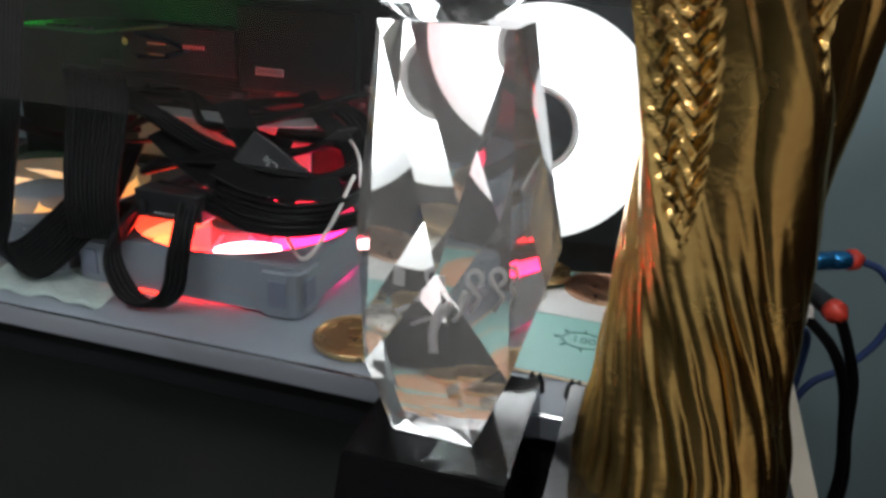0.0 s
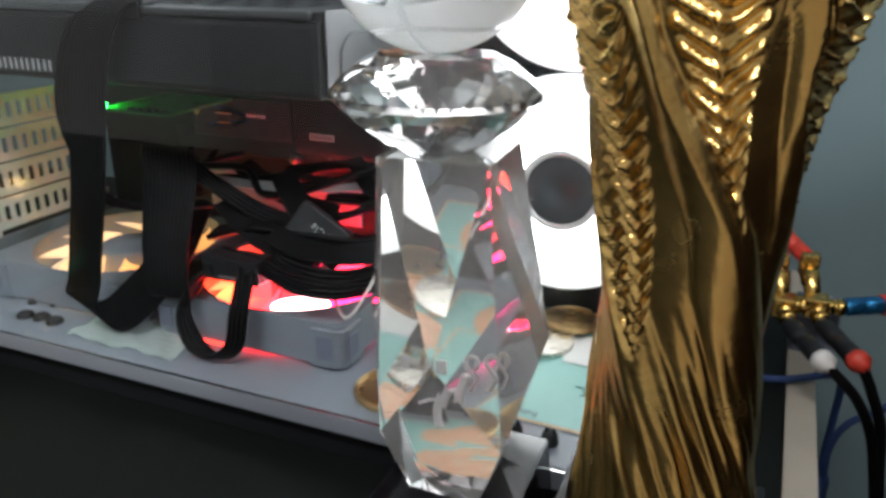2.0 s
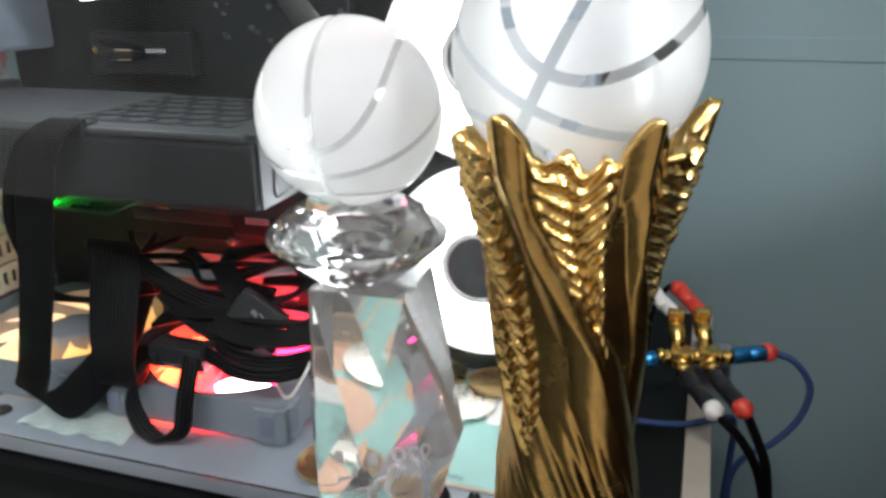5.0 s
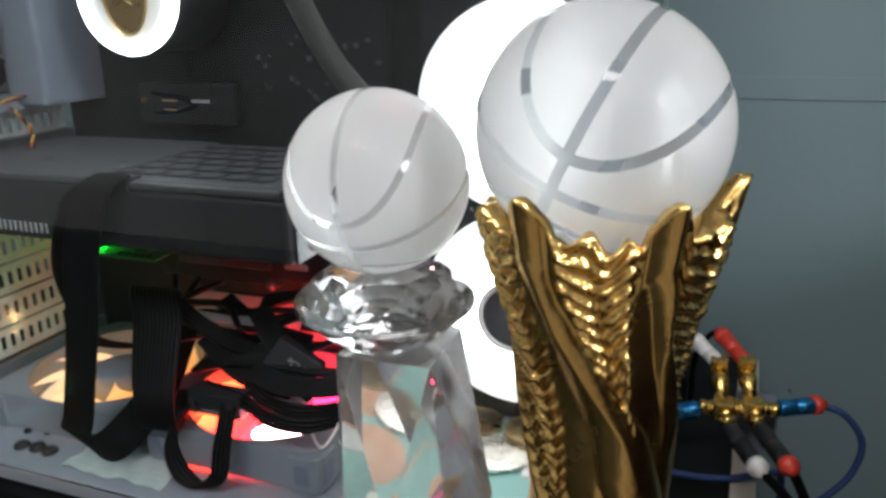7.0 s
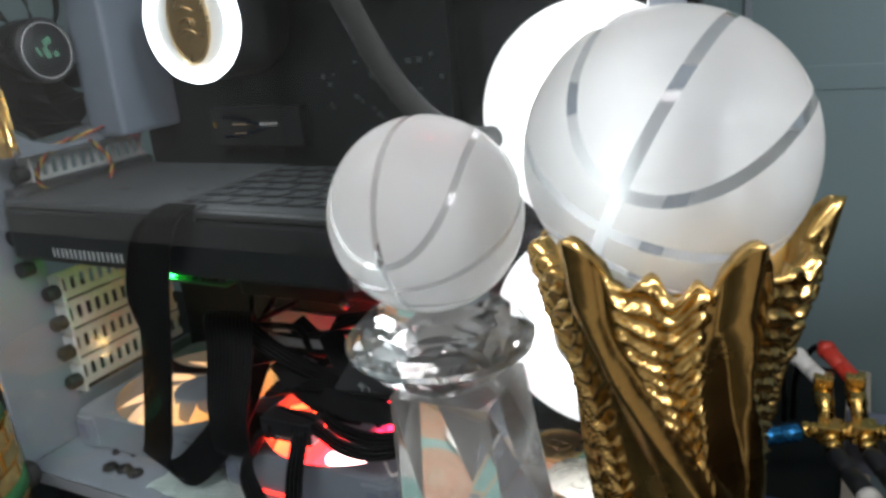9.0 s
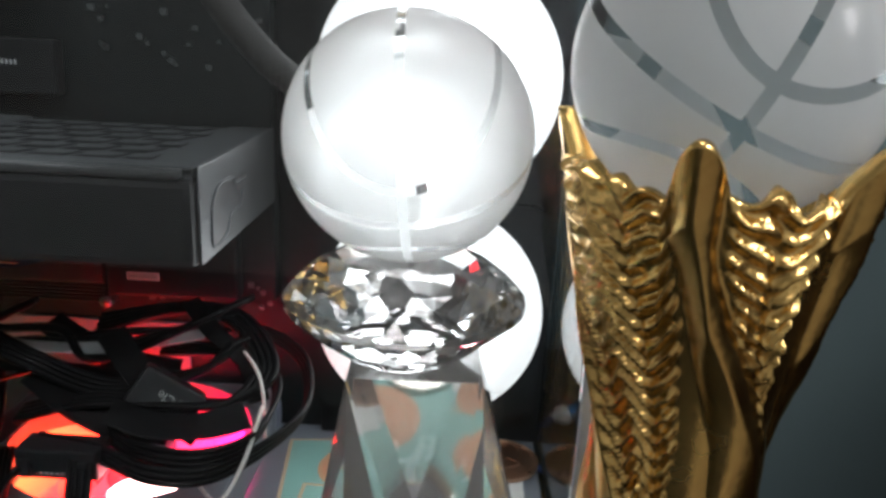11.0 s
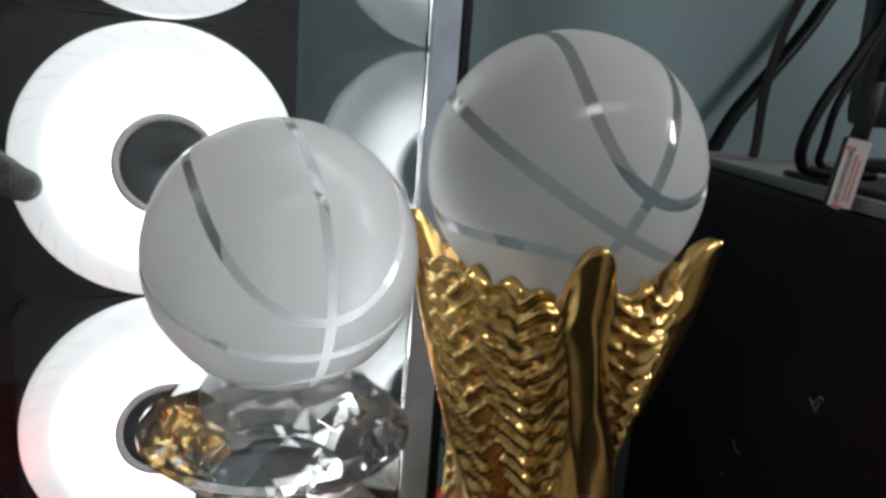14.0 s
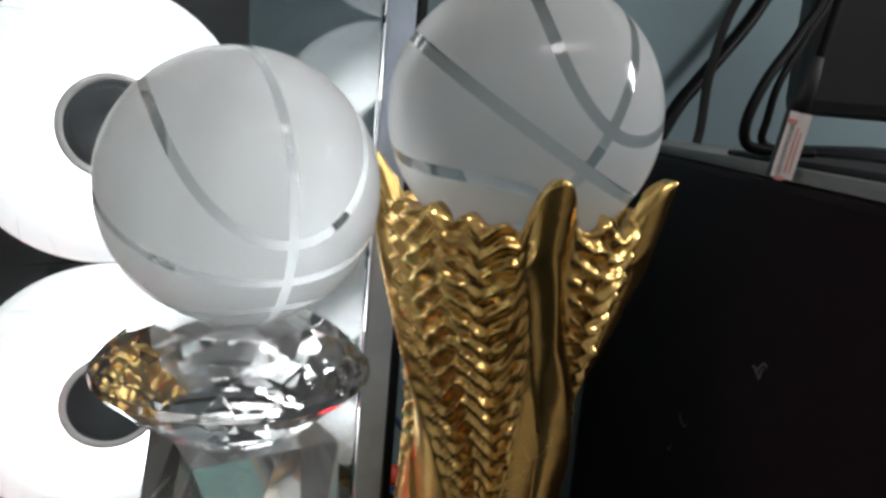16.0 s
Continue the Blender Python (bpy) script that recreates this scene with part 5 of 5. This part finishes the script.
def plug_lead(a, b, body, cap, pts, label, cable=CABLE, rb=0.0052, rc=0.0028):
    """Plug body from a to b, a coloured collar at b, then its lead."""
    t = thing("audio_plug", a, label, "plug", "audio plugs")
    o = Vector(a)
    bm = bm_new()
    barrel(bm, (0, 0, 0), Vector(b) - o, [(0, rb * 0.9), (0.05, rb), (0.45, rb), (0.47, rb * 0.88), (0.52, rb * 0.88), (0.54, rb), (0.97, rb), (1, rb * 0.9)])
    part("body", bm, body, t, "", True)
    d = (Vector(b) - o).normalized()
    bm = bm_new()
    e = Vector(b) - o
    barrel(bm, e, e + d * 0.009, [(0, rb * 1.15), (0.5, rb * 1.15), (0.6, rb * 0.8), (1, rb * 0.55)])
    part("collar", bm, cap, t, "coloured strain collar", True)
    if pts:
        bm = bm_new()
        sweep(bm, [p - o for p in spline([tuple(Vector(b) + d * 0.006)] + pts, 14)], rc, 10)
        lead = part("lead", bm, cable, t, "", True)
    return t


A1, A2 = (0.056, 0.181, 0.010), (0.073, 0.185, 0.011)
splitter(A1, "gilded three-way audio adapter with plugs on it")
splitter(A2, "gilded three-way audio adapter beside another")
plug_lead((0.0595, 0.166, 0.005), (0.074, 0.134, 0.003), BLACKPL, WHITEPL, [(0.092, 0.128, -0.012), (0.104, 0.135, -0.035), (0.1125, 0.145, -0.065), (0.119, 0.15, -0.1), (0.1185, 0.152, -0.14), (0.12, 0.16, -0.2), (0.125, 0.18, -0.4), (0.13, 0.2, -0.7)], "black audio plug with a white collar and black lead")
plug_lead((0.0765, 0.17, 0.006), (0.0905, 0.139, 0.004), BLACKPL, REDPL, [(0.1005, 0.135, -0.012), (0.1095, 0.14, -0.035), (0.1165, 0.15, -0.07), (0.1235, 0.155, -0.105), (0.1235, 0.157, -0.145), (0.125, 0.165, -0.2), (0.13, 0.185, -0.4), (0.135, 0.205, -0.7)], "black audio plug with a red collar and black lead")
plug_lead((0.088, 0.189, 0.011), (0.108, 0.199, 0.0115), BLUEMET, REDPL, [(0.128, 0.202, 0.006), (0.1395, 0.203, -0.012), (0.136, 0.203, -0.036), (0.122, 0.202, -0.057), (0.106, 0.2, -0.07), (0.0985, 0.199, -0.09), (0.099, 0.199, -0.125), (0.1, 0.199, -0.3), (0.102, 0.199, -0.7)], "blue audio plug with a red collar and braided lead", BLUEBR, 0.0053, 0.0022)
plug_lead((0.041, 0.177, 0.009), (0.022, 0.170, 0.006), BLUEMET, WHITEPL, [(0.008, 0.166, 0.0), (-0.012, 0.168, -0.016), (0.005, 0.16, -0.0262), (0.03, 0.155, -0.0262), (0.06, 0.158, -0.0258), (0.085, 0.17, -0.024), (0.0945, 0.186, -0.036), (0.0965, 0.196, -0.07), (0.0965, 0.2, -0.12), (0.097, 0.2, -0.3), (0.098, 0.2, -0.7)], "blue audio plug with a white collar and braided lead", BLUEBR, 0.0053, 0.0022)
plug_lead((0.0515, 0.211, 0.026), (0.038, 0.228, 0.031), WHITEPL, WHITEPL, [(0.028, 0.24, 0.02), (0.03, 0.245, -0.01), (0.03, 0.25, -0.0268)], "white audio plug with a black lead", CABLE, 0.005, 0.002)
plug_lead((0.0685, 0.215, 0.027), (0.054, 0.236, 0.034), REDPL, REDPL, [(0.044, 0.246, 0.03), (0.036, 0.246, 0.01), (0.035, 0.255, -0.0268)], "red audio plug with a black lead", CABLE, 0.005, 0.002)
sleeve_t = thing("lead_sleeve", (0.0985, 0.2, -0.115), "dark blue sleeve joining two braided leads", "cable sleeve")
bm = bm_new()
lathe(bm, [(0.0042, -0.03), (0.0048, -0.028), (0.0048, 0.0), (0.004, 0.004)], 16)
part("sleeve", bm, BLUEBR, sleeve_t, "", True)
blk = thing("plug_holder", (0.078, 0.214, TZ), "small grey block under the audio adapters", "block")
bm = bm_new()
box(bm, -0.012, 0.012, -0.01, 0.01, 0, 0.033, 0.0015)
part("body", bm, GREYPAD, blk)
tube_thing("power_lead", [(0.102, 0.30, -0.20), (0.103, 0.26, -0.205), (0.1, 0.25, -0.24), (0.1, 0.25, -0.32), (0.1, 0.25, -0.7)], 0.0055, CABLE, "thick black lead hanging beside the desk", "cable")
tube_thing("power_lead", [(0.118, 0.28, -0.3), (0.12, 0.29, -0.245), (0.132, 0.298, -0.222), (0.15, 0.3, -0.2215), (0.173, 0.3, -0.23), (0.198, 0.3, -0.249), (0.226, 0.3, -0.285), (0.25, 0.3, -0.32), (0.3, 0.3, -0.36)], 0.0042, CABLE, "thick black lead curving along the wall", "cable")
tube_thing("power_lead", [(0.104, 0.24, -0.24), (0.115, 0.25, -0.275), (0.14, 0.26, -0.3), (0.16, 0.27, -0.34), (0.17, 0.28, -0.5), (0.17, 0.28, -0.7)], 0.0038, CABLE, "black lead curving down beside the wall", "cable")

# ---- black cabinet with screen and leads ----
CABD = Vector((0.555, 0.832, 0)).normalized()
CABN = Vector((0.832, -0.555, 0))
CO = Vector((0.229, 0.010, 0))
ang = math.atan2(CABD.y, CABD.x)
cab = thing("black_cabinet", (CO.x, CO.y, -0.78), "black cabinet with a dusty dark grey top", "cabinet")
cab.rotation_euler = (0, 0, ang)
L0, L1 = -0.2, 0.415
bm = bm_new()
box(bm, L0, L1, -0.42, 0.0, 0.02, 0.978, 0.004)
part("body", bm, CABIN, cab, "deep black side")
bm = bm_new()
box(bm, L0, L1, -0.42, -0.0035, 0.9783, 0.986, 0.003)
part("top", bm, DUST, cab, "dusty grey top board")
bm = bm_new()
box(bm, L0 + 0.02, L1 - 0.02, -0.40, -0.02, 0.0, 0.02)
part("plinth", bm, DARKST, cab)
CZ = 0.2062
for l_, z_, strokes in ((-0.0125, 0.881, (((-0.008, 0.006), (-0.004, 0.0065), (0.0, 0.003), (0.004, -0.001)), ((-0.004, 0.004), (-0.002, 0.0), (-0.001, -0.003)), ((0.0, -0.002), (0.004, 0.0005), (0.008, 0.001)))),
                        (0.086, 0.8095, (((-0.009, 0.003), (-0.005, 0.0), (0.002, 0.0005), (0.007, 0.004)),)),
                        (0.104, 0.784, (((-0.004, 0.004), (-0.002, -0.001), (0.003, -0.002)),))):
    scuff = thing("scuff_mark", CO + CABD * l_ + Vector((0, 0, z_ - 0.78)), "faint pale scuff on the cabinet's black side", "scuff", "pale scuffs on the cabinet")
    scuff.rotation_euler = (0, 0, ang)
    for st in strokes:
        bm = bm_new()
        sweep(bm, spline([(x, 0.0, z) for x, z in st], 6), 0.0006, 6)
        part("streak", bm, SCUFF, scuff, "", True)


def on_cab(l, n, z=0.0):
    p = CO + CABD * l + CABN * n
    return Vector((p.x, p.y, CZ + z))


mat_t = thing("cable_mat", on_cab(0.0, 0.05), "dark rounded mat lying on the cabinet", "mat")
mat_t.rotation_euler = (0, 0, ang)
bm = bm_new()
box(bm, -0.14, 0.105, -0.045, 0.042, 0.0, 0.0035, 0.0015)
part("pad", bm, RUBBER, mat_t)

ctl = thing("light_controller", (0.220, 0.0035, 0.2165), "white-labelled controller box hanging on a black lead", "controller")
ctl.rotation_euler = (0, radians(8), radians(-38))
bm = bm_new()
box(bm, -0.0058, 0.0058, -0.003, 0.003, -0.0165, 0.0165, 0.0012)
part("housing", bm, BLACKPL, ctl)
bm = bm_new()
box(bm, -0.0053, 0.0053, -0.0034, -0.003, -0.016, 0.016, 0.0002)
lab = part("label", bm, LABELW, ctl, "white printed label")
turned = Matrix.Translation((-0.0022, -0.0036, -0.002)) @ FACE_FRONT @ Matrix.Rotation(radians(90), 4, "Z")
words("lettering", "LED CONTROLLER", 0.0029, turned, INK, lab, "dark printed words")
bars("small_print", [(0, -0.0028, 0.022, 0.0008), (-0.001, -0.0048, 0.02, 0.0006), (0.0135, 0.001, 0.002, 0.005), (-0.014, -0.001, 0.0022, 0.004)], PINKTXT, lab, turned)
bm = bm_new()
barrel(bm, (0, 0, 0.0165), (0.001, 0, 0.043), [(0, 0.0042), (0.6, 0.0038), (1, 0.0024)], 12)
part("strain_relief", bm, RUBBER, ctl, "", True)
bm = bm_new()
sweep(bm, spline([(0.001, 0, 0.042), (0.003, 0.004, 0.075), (0.006, 0.01, 0.12), (0.01, 0.02, 0.3)], 10), 0.0022, 8)
part("lead", bm, CABLE, ctl, "", True)

for pts, r in (([(0.275, 0.035, 0.2125), (0.258, 0.046, 0.2125), (0.2505, 0.05, 0.217), (0.25, 0.05, 0.23), (0.262, 0.05, 0.252), (0.285, 0.05, 0.279), (0.303, 0.05, 0.312), (0.32, 0.06, 0.42)], 0.0032),
               ([(0.295, 0.035, 0.2122), (0.278, 0.044, 0.2122), (0.2665, 0.05, 0.217), (0.2675, 0.05, 0.229), (0.273, 0.05, 0.25), (0.292, 0.05, 0.279), (0.312, 0.05, 0.315), (0.33, 0.06, 0.42)], 0.0024)):
    tube_thing("screen_lead", pts, r, CABLE, "black lead running over the cabinet's edge", "cable", 12, 10, "black leads over the cabinet")
tube_thing("wall_lead", [(0.47, 0.33, 0.16), (0.514, 0.33, 0.235), (0.546, 0.33, 0.27), (0.61, 0.33, 0.335), (0.647, 0.33, 0.381), (0.75, 0.33, 0.5)], 0.0078, CABLE, "thick black lead slanting up along the wall", "cable", 12, 14)
tube_thing("wall_lead", [(0.417, 0.216, 0.2085), (0.419, 0.216, 0.222), (0.42, 0.216, 0.265), (0.431, 0.216, 0.31), (0.452, 0.216, 0.352), (0.49, 0.22, 0.44)], 0.004, SLEEVE, "thin braided black lead rising from the cabinet", "cable", 12, 10)
screen = thing("monitor", (0.53, 0.11, CZ), "black monitor on a flat stand", "monitor")
screen.rotation_euler = (0, 0, radians(-38))
bm = bm_new()
lathe(bm, [(0.001, 0.0), (0.07, 0.0), (0.072, 0.004), (0.066, 0.008), (0.02, 0.012), (0.001, 0.012)], 48, Matrix.Diagonal((1.15, 1, 1, 1)))
part("foot", bm, BLACKPL, screen, "flat oval foot", True)
bm = bm_new()
box(bm, 0.0, 0.03, -0.01, 0.01, 0.008, 0.12, 0.004)
part("stem", bm, BLACKPL, screen)
bm = bm_new()
box(bm, -0.08, 0.2, 0.0, 0.045, 0.034, 0.34, 0.012)
part("housing", bm, BLACKPL, screen, "rounded black housing")

# ---- golden bottle beside the case ----
jar = thing("golden_bottle", (-0.4135, -0.058, TZ), "gold foil bottle with green bands beside the case", "bottle")
bm = bm_new()
lathe(bm, [(0.046, 0.0), (0.05, 0.004), (0.05, 0.03), (0.049, 0.035), (0.049, 0.05), (0.048, 0.075), (0.042, 0.095), (0.034, 0.102), (0.02, 0.107), (0.0002, 0.109)], 40)
part("body", bm, GOLD, jar, "crinkled gold body", True)
for z0, z1, r in ((0.034, 0.044, 0.0503), (0.083, 0.092, 0.0478)):
    bm = bm_new()
    lathe(bm, [(r - 0.001, z0), (r + 0.0008, z0 + 0.001), (r + 0.0004 - (0.004 if z0 > 0.06 else 0), z1 - 0.001), (r - 0.0025, z1)], 40)
    part("band", bm, GREENB, jar, "dark green band", True)
for j in range(3):
    for k in range(14):
        a = 2 * math.pi * (k + 0.5 * (j % 2)) / 14
        bm = bm_new()
        box(bm, -0.0008, 0.0012, -0.0095, 0.0095, -0.0055, 0.0055, 0.0008, Matrix.Rotation(a, 4, "Z") @ Matrix.Translation((0.0487 - 0.0004 * j, 0, 0.0505 + 0.0118 * j)))
        part("foil_tile", bm, GOLD, jar)
foil = thing("gold_tassel", (-0.374, 0.017, 0.2), "crinkled gold foil tassel hanging before the rear fan", "tassel")
bm = bm_new()
for k in range(60):
    x, y = random.uniform(-0.005, 0.006), random.uniform(-0.006, 0.006)
    top = random.uniform(0.05, 0.058)
    pts = [(x * 0.4, y * 0.4, top), (x + random.uniform(-0.002, 0.002), y, 0.036), (x + random.uniform(-0.003, 0.003), y + random.uniform(-0.003, 0.003), 0.02), (x + random.uniform(-0.004, 0.004), y, random.uniform(0, 0.01))]
    sweep(bm, spline(pts, 5), 0.0008, 4, 0.5)
part("foil_strands", bm, GOLD, foil, "glittering gold strands")
bm = bm_new()
sweep(bm, [Vector((0, 0, 0.05)), Vector((0, 0.0, 0.2195))], 0.0008, 6)
part("cord", bm, BRASS, foil)
